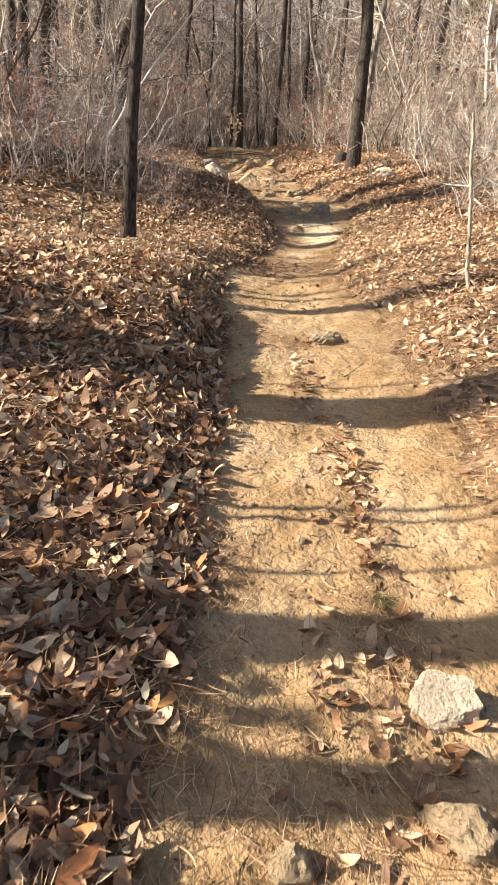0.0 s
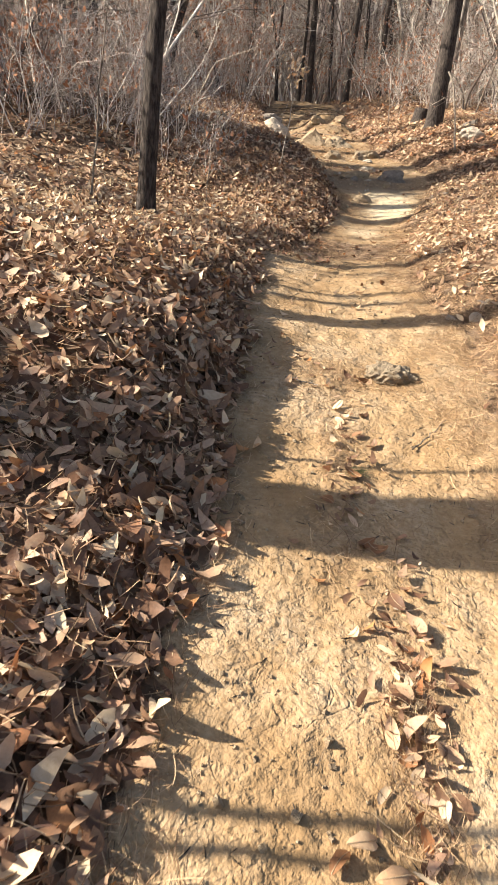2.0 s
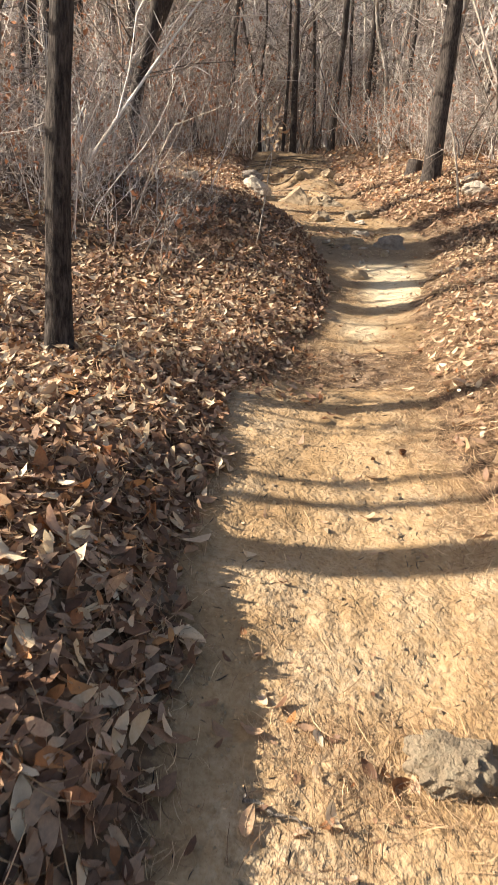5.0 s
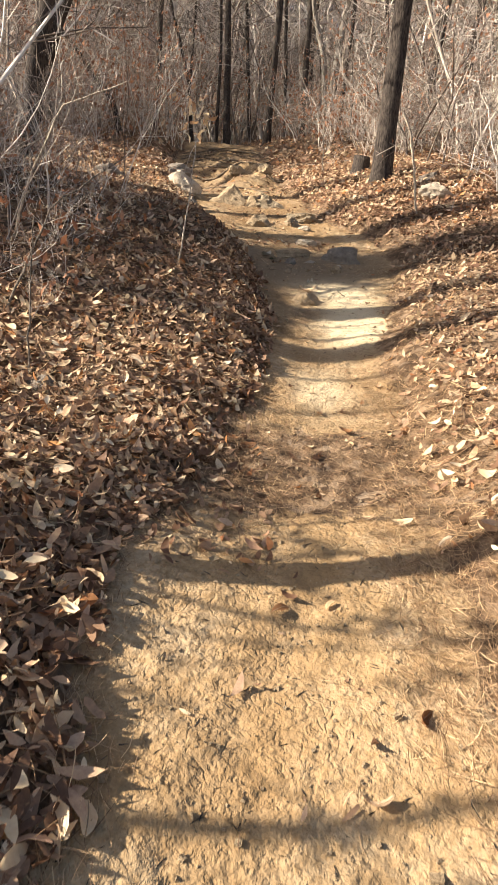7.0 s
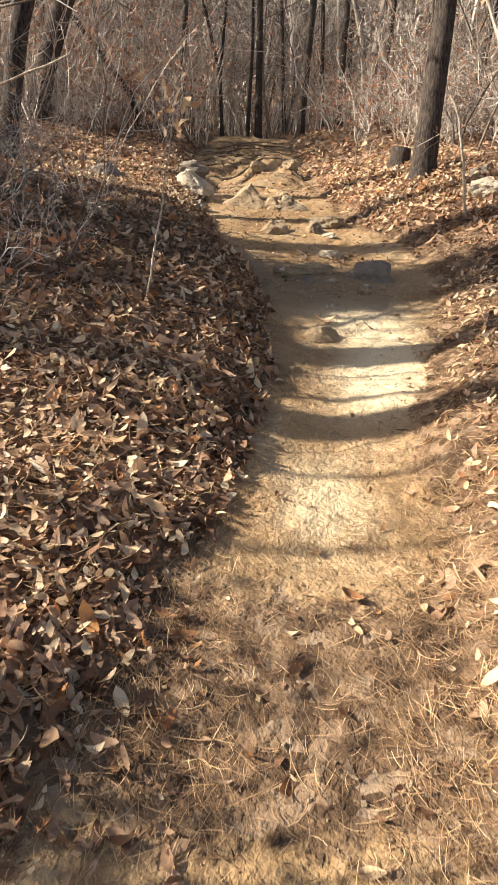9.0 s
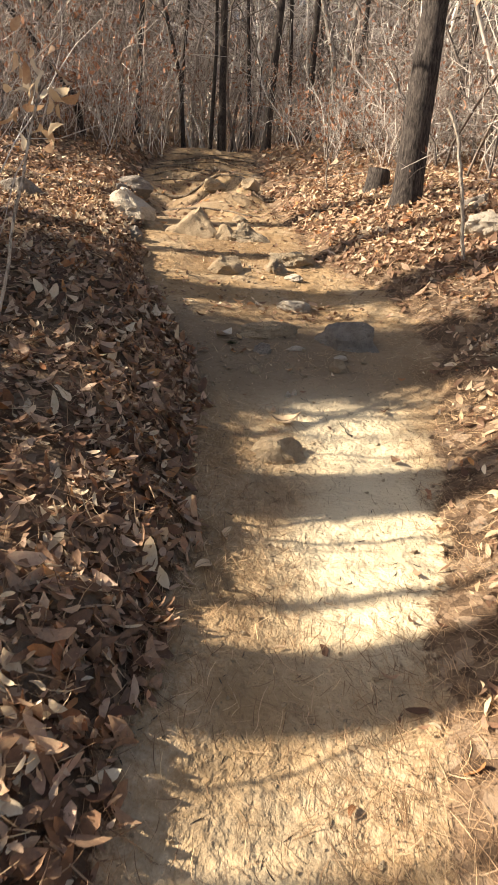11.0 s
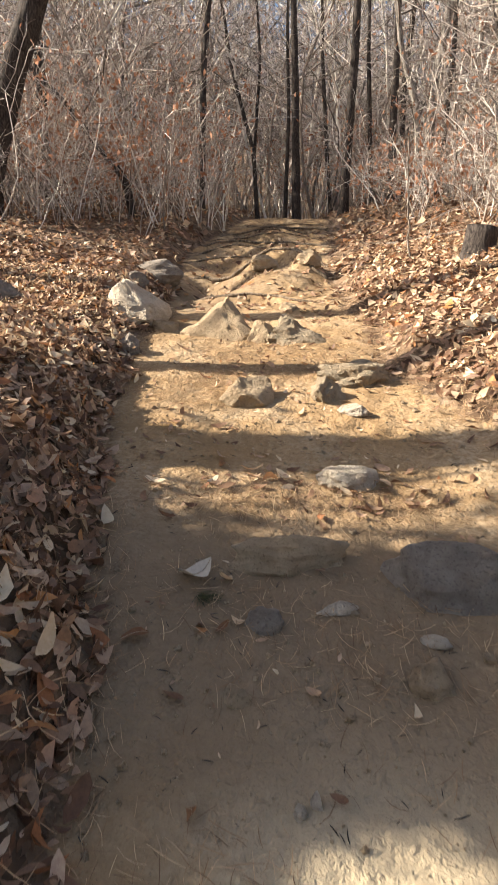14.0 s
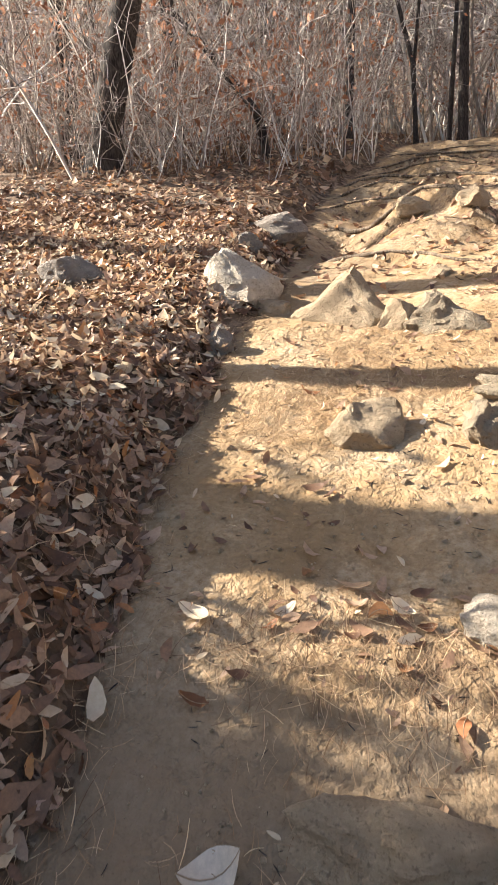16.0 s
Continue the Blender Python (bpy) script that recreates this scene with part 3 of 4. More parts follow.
TREES = [
    ("slender dark-barked tree standing in the leaf litter", [(-1.76, 7.3, 1.08), (-1.72, 7.3, 2.2), (-1.67, 7.3, 2.85)], .16, 9, 1, BARK, .4, {}),
    ("thick rough-barked tree leaning beside the trail", [(2.06, 17.1, 3.08), (2.07, 17.1, 4.1), (2.07, 17.1, 5.07)], .34, 13, 2, BARK, .3, {}),
    ("pale-barked trunk standing behind the thick tree", [(2.93, 22, 4.1), (2.97, 22, 5.0), (3.07, 22, 7.15)], .27, 11, 3, PALE_BARK, .35, {}),
    ("straight dark tree at the top of the trail", [(.31, 30.2, 5.01), (.34, 30.2, 6.61), (.46, 30.2, 9.39)], .27, 15, 4, BARK, .4, {}),
    ("straight dark tree beyond the trail's crest", [(1.73, 32.7, 5.9), (1.69, 32.7, 8.32), (1.69, 32.7, 10.29)], .25, 15, 5, BARK, .4, {}),
    ("dark tree among the saplings", [(-3.55, 29, 4.98), (-3.46, 29, 8.81)], .2, 14, 6, BARK, .4, {}),
    ("young tree forked in a narrow V", [(-2.82, 35, 5.66), (-3.01, 35, 7.96), (-3.86, 35, 10.81)], .16, 13, 7, BARK, .2, {}),
    ("thin stem beside the forked tree", [(-2.86, 35.1, 5.66), (-3.0, 35.1, 7.9), (-2.83, 35.1, 10.85)], .13, 13, 8, BARK, .3, {}),
    ("dark tree behind the trail's crest", [(-1.24, 33, 5.5), (-1.43, 33, 10.25)], .28, 16, 9, BARK, .4, {}),
    ("slim dark tree behind the trail's crest", [(-1.73, 34, 5.5), (-1.68, 34, 9)], .15, 13, 10, BARK, .4, {}),
    ("slim distant tree beyond the trail", [(-.31, 38, 6.2), (-.83, 38, 11.95)], .19, 15, 11, BARK, .4, {}),
    ("slim distant tree beyond the trail", [(1.27, 36, 6.3), (.88, 36, 11.36)], .18, 15, 12, BARK, .4, {}),
    ("pale sunlit trunk leaning in the woods", [(2.45, 30, 5.7), (2.54, 30, 7.69), (2.66, 30, 9.09)], .27, 13, 13, PALE_BARK, .35, {}),
    ("pale crooked trunk leaning away from its neighbour", [(2.45, 31, 5.8), (2.26, 31, 8.08), (1.69, 31, 9.72)], .21, 12, 14, PALE_BARK, .3, {}),
    ("dark trunk beside the pale leaning trees", [(3.2, 33, 6.1), (3.39, 33, 10.47)], .19, 14, 15, BARK, .35, {}),
    ("large dark tree leaning over the undergrowth", [(-5.5, 21.4, 3.86), (-5.21, 21.4, 5.09), (-4.89, 21.4, 6.02), (-4.14, 21.4, 7.68)], .46, 13, 16, BARK, .45, {}),
    ("dark tree standing in the brush", [(-5.7, 17.1, 2.9), (-5.65, 17.1, 5.2)], .34, 12, 17, BARK, .4, {}),
    ("leaning dark tree in the brush", [(-3.75, 15.7, 3.0), (-3.48, 15.7, 4.28), (-3.16, 15.7, 5.3)], .26, 12, 18, BARK, .4, {}),
    ("dark pine on the slope with green needles", [(6.6, 22, 4.6), (6.7, 22, 9)], .3, 14, 19, BARK, .18, dict(needles=4500)),
    ("tall pine far up the slope with green needles", [(5.2, 36, 6.8), (5.3, 36, 11)], .3, 17, 20, BARK, .35, dict(needles=3200)),
    ("tall pine far up the slope with green needles", [(2.6, 41, 6.8), (2.5, 41, 11)], .3, 18, 21, BARK, .45, dict(needles=3200)),
    # trees beside the trail, known by the shadows that they throw across it
    ("bare tree standing beside the trail", [(-5.0, 3.19, .5), (-5.0, 3.24, 5)], .48, 10, 31, BARK, .8, dict(limbs=5)),
    ("bare tree standing beside the trail", [(-4.2, 1.4, .3), (-4.2, 1.42, 5)], .27, 9, 32, BARK, .8, dict(limbs=4)),
    ("bare tree standing beside the trail", [(-4.0, .9, .2), (-4.05, .9, 5)], .2, 9, 33, BARK, .8, dict(limbs=4)),
    ("bare tree standing beside the trail", [(-4.8, 5.42, .9), (-4.8, 5.45, 5)], .26, 9, 34, BARK, .75, {}),
    ("bare tree standing beside the trail", [(-5.2, 5.83, 1.1), (-5.2, 5.83, 5)], .09, 7, 35, BARK, .7, {}),
    ("bare tree standing beside the trail", [(-4.9, 6.06, 1.1), (-4.9, 6.06, 5)], .06, 7, 36, BARK, .7, {}),
    ("bare tree standing beside the trail", [(-6.0, 9.88, 2), (-6.0, 9.9, 6)], .46, 11, 37, BARK, .75, {}),
    ("bare tree standing beside the trail", [(-6.2, 11.02, 2.1), (-6.2, 11.05, 6)], .58, 11, 38, BARK, .75, {}),
    # two evergreens added out of view, as blockers for the broad shade
    ("unseen dense evergreen added to shade the trail", [(-6.5, 12.55, 2.3), (-6.5, 12.55, 6)], .4, 8, 39, BARK, .12, dict(needles=5500, limbs=40, reach=.075, needle=.44)),
    ("unseen dense evergreen added to shade the trail", [(-6.7, 12.75, 2.3), (-6.7, 12.75, 6)], .4, 8, 40, BARK, .12, dict(needles=5500, limbs=40, reach=.075, needle=.44)),
    ("bare tree standing beside the trail", [(-6.6, 14.15, 2.6), (-6.6, 14.15, 6)], .6, 11, 41, BARK, .75, {}),
    ("bare tree standing beside the trail", [(-6.2, 8.65, 1.8), (-6.2, 8.65, 6)], .06, 7, 42, BARK, .5, {}),
    ("bare tree standing beside the trail", [(-6.6, 9.25, 1.8), (-6.6, 9.25, 6)], .07, 7, 43, BARK, .7, {}),
    ("thin bare tree standing beside the trail", [(-2.7, 3.2, .5), (-2.7, 3.2, 4)], .045, 6, 53, SAPLING_BARK, .6, dict(limbs=4)),
    ("thin bare tree standing beside the trail", [(-2.75, 3.29, .5), (-2.7, 3.3, 4)], .03, 6, 54, SAPLING_BARK, .6, dict(limbs=4)),
    ("thin bare tree standing beside the trail", [(-2.7, 2.3, .4), (-2.7, 2.31, 4)], .035, 6, 55, SAPLING_BARK, .6, dict(limbs=4)),
    ("thin bare tree standing beside the trail", [(-2.6, 2.24, .4), (-2.65, 2.21, 4)], .03, 6, 56, SAPLING_BARK, .6, dict(limbs=4)),
    ("thin bare tree standing beside the trail", [(-2.7, 1.86, .3), (-2.7, 1.92, 4)], .025, 5, 57, SAPLING_BARK, .5, dict(limbs=5)),
    ("thin bare tree standing beside the trail", [(-2.7, 3.82, .6), (-2.7, 3.75, 4)], .03, 6, 58, SAPLING_BARK, .6, dict(limbs=4)),
    ("thin bare tree standing beside the trail", [(-6.2, 10.22, 2.1), (-6.2, 10.3, 6)], .1, 8, 59, SAPLING_BARK, .6, {}),
    ("thin bare tree standing beside the trail", [(-6.4, 13.42, 2.4), (-6.4, 13.42, 6)], .06, 8, 60, SAPLING_BARK, .6, dict(limbs=5)),
    ("thin bare tree standing beside the trail", [(-6.4, 13.58, 2.4), (-6.4, 13.6, 6)], .04, 8, 61, SAPLING_BARK, .6, dict(limbs=5)),
    ("dark tree in the brush above the trail", [(-6.8, 18.9, 3.4), (-6.7, 18.9, 7)], .3, 11, 44, BARK, .5, {}),
    ("dark tree in the brush above the trail", [(-7.6, 20.3, 3.6), (-7.5, 20.3, 7)], .26, 11, 45, BARK, .5, {}),
    ("dark tree in the brush above the trail", [(-7.2, 23.0, 4.2), (-7.1, 23.0, 8)], .36, 12, 46, BARK, .5, {}),
    ("dark tree in the brush above the trail", [(-6.2, 25.2, 4.5), (-6.2, 25.2, 8)], .3, 12, 47, BARK, .5, {}),
    ("dark tree in the brush above the trail", [(-7.5, 27.4, 5.0), (-7.4, 27.4, 9)], .34, 12, 48, BARK, .5, {}),
    ("dark leaning tree in the brush", [(-8.6, 25.5, 5.0), (-8.0, 25.5, 9)], .3, 13, 49, BARK, .5, dict(russet=1500)),
    ("dark tree in the woods on the slope", [(6.2, 27.0, 5.8), (6.4, 27.0, 10)], .28, 13, 50, BARK, .4, {}),
    ("dark tree in the woods on the slope", [(4.6, 25.0, 5.2), (4.9, 25.0, 9)], .2, 12, 51, BARK, .4, {}),
    ("dark tree in the woods on the slope", [(8.2, 31.0, 6.6), (8.2, 31.0, 11)], .3, 14, 52, BARK, .4, dict(russet=1500)),
]
for label, points, diameter, total, seed, bark, low, more in TREES:
    tree(label, points, diameter, total, seed, bark, low, **more)


# ---- undergrowth ----
def sapling_shapes(count, seed, tall, stems, limbs, levels, r=.012, least=.0025, lean_most=.3, bend=.19, reach=.42, spread=.95, lift=.05):
    """Bare bushy saplings as verts and quads, one metre high when tall is 1."""
    out = []
    for k in range(count):
        rng = np.random.default_rng(seed + k)
        b, tips = Batch(), []
        for _ in range(stems):
            az, lean = rng.uniform(0, 2 * np.pi), rng.uniform(0, lean_most)
            d = np.array([math.cos(az) * lean, math.sin(az) * lean, 1])
            line = wander(rng, (rng.normal(0, .05), rng.normal(0, .05), -.05), d / np.linalg.norm(d), tall * rng.uniform(.6, 1.1), 7, bend, lift)
            rr = r * rng.uniform(.6, 1.3)
            branching(b, rng, line, rr, rr * .3, limbs, reach, levels, 3, .18, spread, tips, lift * .6, .5, least)
        out.append((np.concatenate(b.v), np.concatenate(b.f), np.array(tips)))
    return out


def standing(rng, n):
    az = rng.uniform(0, 2 * np.pi, n)
    c, s, z, o = np.cos(az), np.sin(az), np.zeros(n), np.ones(n)
    return np.stack([np.stack([c, -s, z], 1), np.stack([s, c, z], 1), np.stack([z, z, o], 1)], 1)


def clear_of_trail(xy, left, right):
    xl, xr = edges(xy[:, 1])
    return (xy[:, 0] < xl - left) | (xy[:, 0] > xr + right)


def thicket(name, label, rng, shapes, xy, sizes, material, leaves=0, leaf_size=.09, category="undergrowth"):
    """A stand of brush as one object, with clinging leaves as its part."""
    b = Batch()
    places, turns = on_ground(xy, -.02), standing(rng, len(xy))
    state = rng.integers(0, 1 << 30)
    scatter(b, np.random.default_rng(state), [(v, q) for v, q, _ in shapes], places, turns, sizes)
    ob = tagged(new(name, b.mesh(name, material)), label, category, kind="stuff")
    if leaves:
        which = np.random.default_rng(state).integers(0, len(shapes), len(places))
        i = rng.integers(0, len(xy), leaves)
        pts = np.stack([places[k] + turns[k] @ shapes[which[k]][2][rng.integers(0, len(shapes[which[k]][2]))] * sizes[k] for k in i])
        lv = Batch()
        scatter(lv, rng, [leaf_shape(rng, leaf_size, .45, 2) for _ in range(6)], pts + rng.normal(0, .04, pts.shape), turned(rng, leaves, 1.0), rng.uniform(.6, 1.3, leaves))
        tagged(child("clinging_leaves", lv.mesh("clinging_leaves", RUSSET), ob), kind="stuff")
    return ob


def build_undergrowth():
    rng = np.random.default_rng(77)
    bushy = sapling_shapes(14, 100, 2.2, 3, 8, 2, .011, .0028)
    poles = sapling_shapes(14, 200, 4.8, 1, 13, 2, .022, .0052, .45, .2, .46, 1.15, .03)

    def spots(n, x0, x1, y0, y1, left, right):
        xy = np.column_stack([rng.uniform(x0, x1, n), rng.uniform(y0, y1, n)])
        glade = (xy[:, 0] > -10.5) & (xy[:, 0] < -1) & (xy[:, 1] > 13.8) & (xy[:, 1] < 20.6) & (rng.uniform(0, 1, n) < .85)
        return xy[clear_of_trail(xy, left, right) & ~glade]

    def box_spots(n, x0, x1, y0, y1):
        return np.column_stack([rng.uniform(x0, x1, n), rng.uniform(y0, y1, n)])

    tangle = sapling_shapes(16, 150, 2.1, 4, 7, 2, .011, .0034, .75, .24, .5, 1.25, .02)
    xy = np.vstack([spots(130, -9, -1.6, 9.8, 13.8, 1.1, 9), spots(120, -9, -1.6, 13.8, 23, 1.5, 9), spots(115, 2, 9, 11, 24, 9, 1.6), spots(50, 2.6, 7, 7, 14, 9, 1.9)])
    low = np.where((xy[:, 0] < 0) & (xy[:, 1] < 14), ((-xy[:, 0] - .5) / 3.6).clip(.3, 1.1), 1)
    thicket("brush", "tangled bare grey brush and saplings under the trees", rng, tangle, xy, rng.uniform(.6, 1.1, len(xy)) * low, TWIG, 3400, .08)
    stout = sapling_shapes(12, 170, 2.8, 4, 7, 2, .016, .0062, .7, .22, .5, 1.2, .02)
    xy = np.vstack([spots(110, -12, 9, 22, 34, 1.6, 1.0), box_spots(14, -10, -3.5, 22, 25)])
    thicket("brush", "pale bare brush with clinging leaves beyond the glade", rng, stout, xy, rng.uniform(.5, 1.15, len(xy)), TWIG, 6500, .11)
    whips = sapling_shapes(16, 190, 3.6, 3, 7, 1, .014, .006, .5, .17, .4, 1.0, .02)
    xy = np.vstack([box_spots(120, -11, -2.4, 21.4, 27), spots(70, -9, 7, 27, 35, .8, .8), box_spots(50, -7, 6, 34.5, 39)])
    thicket("brush", "thicket of pale upright stems with russet leaves", rng, whips, xy, rng.uniform(.55, 1.15, len(xy)), PALE_TWIG, 6000, .11)
    xy = np.vstack([spots(120, -11, -2.6, 11, 24, 2.3, 9), spots(80, 2.5, 10, 14, 26, 9, 2.6), spots(170, -14, 12, 26, 40, 1.2, 1.2), box_spots(60, -14, 12, 36, 48)])
    thicket("saplings", "thin bare grey saplings crowding the woods", rng, poles, xy, rng.uniform(.6, 1.3, len(xy)), TWIG, 9000, .1)
    tall = sapling_shapes(8, 300, 12, 1, 17, 2, .09, .015, .3, .14, .45, 1.1, .04)
    xy = np.vstack([box_spots(190, -28, 26, 40, 70), box_spots(70, -9, 8, 42, 62), spots(60, -26, -7, 28, 44, 0, 0), spots(55, 9, 24, 22, 42, 0, 0)])
    thicket("far_woods", "distant bare winter woods closing the view", rng, tall, xy, rng.uniform(.8, 1.5, len(xy)), FAR_TWIG, 9000, .2, "woods")
    canopy = sapling_shapes(8, 400, 11, 1, 17, 2, .05, .009, .35, .17, .45, 1.1, .04)
    xy = np.vstack([spots(36, -16, -5, 22, 36, 0, 0), spots(50, 4, 14, 19, 36, 0, 0), box_spots(80, -14, 13, 34, 46)])
    thicket("young_trees", "slender bare young trees filling the woods", rng, canopy, xy, rng.uniform(.6, 1.25, len(xy)), TWIG, 5000, .12, "trees")
    # dense low brush beyond the bank, added out of view to shade the leaf litter
    shade = np.vstack([np.column_stack([rng.uniform(-4.0, -3.3, 12), rng.uniform(-.8, 2.4, 12)]), np.column_stack([rng.uniform(-4.0, -3.6, 4), rng.uniform(3.2, 4.0, 4)])])
    thicket("brush", "leaf-clad brush added to shade the leaf litter", rng, bushy, shade, rng.uniform(.6, .8, len(shade)), TWIG, 1700, .12)
    xy = np.column_stack([rng.uniform(-2.75, -2.3, 9), rng.uniform(.5, 2.1, 9)])
    thicket("brush", "low unseen leaf-clad brush added to shade the leaf litter", rng, bushy, xy, rng.uniform(.42, .5, len(xy)), TWIG, 1500, .12)
    # saplings added out of view to dapple the trail past y 7.5
    xy = np.column_stack([rng.uniform(-5.0, -4.4, 6), rng.uniform(7.5, 8.0, 6)])
    thicket("saplings", "unseen russet-leaved saplings added to dapple the trail with shade", rng, poles, xy, rng.uniform(.7, .85, len(xy)), TWIG, 900, .09)
    # more brush added to keep the bank in shade from y 10.6
    xy = np.column_stack([rng.uniform(-5.2, -3.6, 12), rng.uniform(10.6, 13.8, 12)])
    thicket("brush", "leaf-clad brush added to shade the leaf litter", rng, bushy, xy, rng.uniform(.6, .85, len(xy)), TWIG, 700, .09)
    xy = np.column_stack([rng.uniform(-3.8, -1.75, 34), rng.uniform(10.0, 13.7, 34)])
    thicket("brush", "pale bare stems standing on the bank", rng, sapling_shapes(10, 210, 3.2, 2, 8, 1, .009, .003, .5, .17, .4, 1.1, .02), xy, rng.uniform(.45, .8, len(xy)), PALE_TWIG)


build_undergrowth()


def pale_sapling(label, points, r0, r1, seed, limbs=4, material=None, name="sapling", leaves=0):
    """A single thin young stem with a few shoots."""
    rng = np.random.default_rng(seed)
    p = np.array(points, float)
    p[0, 2] = height(p[0, 0], p[0, 1]) - .05
    base = p[0].copy()
    s = np.r_[0, np.cumsum(np.linalg.norm(np.diff(p, axis=0), axis=1))]
    u = np.linspace(0, s[-1], 14)
    line = np.stack([np.interp(u, s, p[:, k]) for k in range(3)], 1) - base
    line[1:-1] += rng.normal(0, .006, (12, 3))
    root = new(name)
    root.location = base
    tagged(root, label, "sapling")
    b = Batch()
    b.add(*tube(line, np.linspace(r0, r1, 14), 7, .05, rng))
    child("stem", b.mesh("stem", material or SAPLING_BARK), root)
    if limbs:
        c, tips = Batch(), []
        for _ in range(limbs):
            i = rng.integers(5, 13)
            d = rng.normal(size=3) + (0, 0, .6)
            branching(c, rng, wander(rng, line[i], d / np.linalg.norm(d), s[-1] * .3, 5, .15, .03), r1 * .7, .001, 5, .4, 1, 3, .2, .8, tips, fine=True)
        tagged(child("twig_tangle", c.mesh("twig_tangle", TWIG), root), kind="stuff")
        if leaves:
            lv, tips = Batch(), np.array(tips)
            at = line[-1] + rng.normal(0, .09, (leaves, 3)) + (0, 0, -.08)
            scatter(lv, rng, [leaf_shape(rng, .1, .5, 4, .7) for _ in range(6)], at, turned(rng, leaves, .9), rng.uniform(.6, 1.1, leaves))
            tagged(child("foliage", lv.mesh("foliage", PALE_LEAF), root, "bleached curled leaves"), kind="stuff")
    return root


pale_sapling("pale broken sapling leaning beside the thick tree", [(2.24, 15, 2.42), (2.12, 15, 3.0), (2.01, 15, 3.46), (1.85, 15, 3.75)], .02, .016, 1, 0, BLEACHED)
pale_sapling("thin pale straight sapling in the leaf litter", [(1.61, 5.77, .78), (1.52, 5.77, 1.4), (1.41, 5.77, 2.22)], .021, .012, 2, 9, BLEACHED)
pale_sapling("thin grey sapling on the leafy slope", [(1.24, 19, 3.3), (1.17, 19, 4.1), (1.15, 19, 4.6)], .014, .006, 3, 5)
pale_sapling("slender shrub holding a few bleached leaves", [(-.86, 11.15, 1.6), (-.81, 11.21, 2.02), (-.77, 11.42, 2.55), (-.74, 11.67, 3.08)], .009, .005, 4, 2, BLEACHED, leaves=34)
pale_sapling("crooked dark sapling bent over in the brush", [(-3.89, 24.4, 4.18), (-4.07, 24.4, 5.19), (-4.34, 24.4, 5.53), (-5.36, 24.4, 6.73), (-6.03, 24.4, 7.37)], .085, .05, 5, 5, BARK)
pale_sapling("pale arching stem reaching out of the brush", [(-2.3, 11, 1.8), (-2.13, 11, 2.3), (-1.83, 11, 2.88), (-1.29, 11, 3.1)], .014, .006, 6, 4, BLEACHED)
pale_sapling("pale arching stem reaching out of the brush", [(-1.9, 9.6, 1.6), (-1.6, 9.9, 2.1), (-1.1, 10.2, 2.5)], .01, .004, 7, 5)
pale_sapling("thin grey sapling in the leaf litter", [(-2.35, 7.6, 1.2), (-2.3, 7.65, 2.0), (-2.2, 7.7, 2.9)], .012, .005, 8, 6)
pale_sapling("thin grey sapling in the leaf litter", [(-1.5, 8.9, 1.2), (-1.48, 9, 1.7), (-1.45, 9.0, 2.0)], .007, .003, 9, 5)


def stick(label, a, b, r, seed, material=None):
    """A fallen stick lying on the litter."""
    rng = np.random.default_rng(seed)
    n = 12
    xy = np.linspace(a, b, n) + rng.normal(0, .006, (n, 2))
    line = on_ground(xy, r * .8 + .01)
    line[:, 2] = np.convolve(np.pad(line[:, 2], 2, "edge"), np.ones(5) / 5, "valid")
    c = line[0].copy()
    bt = Batch()
    bt.add(*tube(line - c, np.linspace(r, r * .5, n), 7, .08, rng))
    ob = new("fallen_branch", bt.mesh("fallen_branch", material or SAPLING_BARK))
    ob.location = c
    return tagged(ob, label, "branch")


stick("long pale fallen branch on the leafy slope", (1.07, 20.75), (2.98, 20.2), .035, 1)
stick("pale crooked stick lying on the leaf litter", (-1.9, 10.8), (-1.28, 11.42), .012, 2)
stick("thin pale stick lying on the leaf litter", (-1.4, 4.65), (-1.1, 4.8), .005, 3)
stick("dark twig lying on the sunlit soil", (.86, 12.18), (.8, 12.38), .004, 4, BARK)
stick("thin twig lying on the trail", (.32, 4.2), (.5, 4.45), .004, 5)
stick("thin twig lying on the trail", (-.3, 4.75), (-.12, 4.7), .006, 6)


def stump(x, y):
    """A short rotten stump."""
    rng = np.random.default_rng(5)
    z = np.array([-.1, 0, .08, .18, .26, .28])
    v, f = tube(np.column_stack([z * .1, z * 0, z]), [.2, .19, .165, .16, .15, .02], 14, .09, rng)
    ob = new("tree_stump", raw_mesh("tree_stump", v, f, BARK))
    ob.location = (x, y, float(height(x, y)))
    return tagged(ob, "short dark rotten stump on the leafy slope", "stump")


stump(1.9, 18.5)


def tree_root(points, r, seed):
    """A bare root lying across the trail."""
    rng = np.random.default_rng(seed)
    p = np.array(points, float)
    u = np.linspace(0, 1, 14)
    xy = np.stack([np.interp(u, np.linspace(0, 1, len(p)), p[:, k]) for k in (0, 1)], 1) + rng.normal(0, .02, (14, 2))
    line = on_ground(xy, r * .2)
    line[:, 2] = np.convolve(np.pad(line[:, 2], 1, "edge"), (.25, .5, .25), "valid")
    line[[0, -1], 2] -= r * 1.5
    c = line[0].copy()
    b = Batch()
    b.add(*tube(line - c, r * (1 - .4 * u) * rng.uniform(.85, 1.15, 14), 8, .06, rng))
    ob = new("tree_root", b.mesh("tree_root", ROOT_BARK))
    ob.location = c
    return tagged(ob, "bare weathered root crossing the worn trail", "root", "roots across the trail")


def lip(k, x0, x1):
    """A root that holds the lip of one earth step."""
    x = np.linspace(x0, x1, 7)
    return np.column_stack([x, 1.15 * k - .25 * np.sin(2.3 * x + 1) - .15 * np.sin(5 * x) - .03])


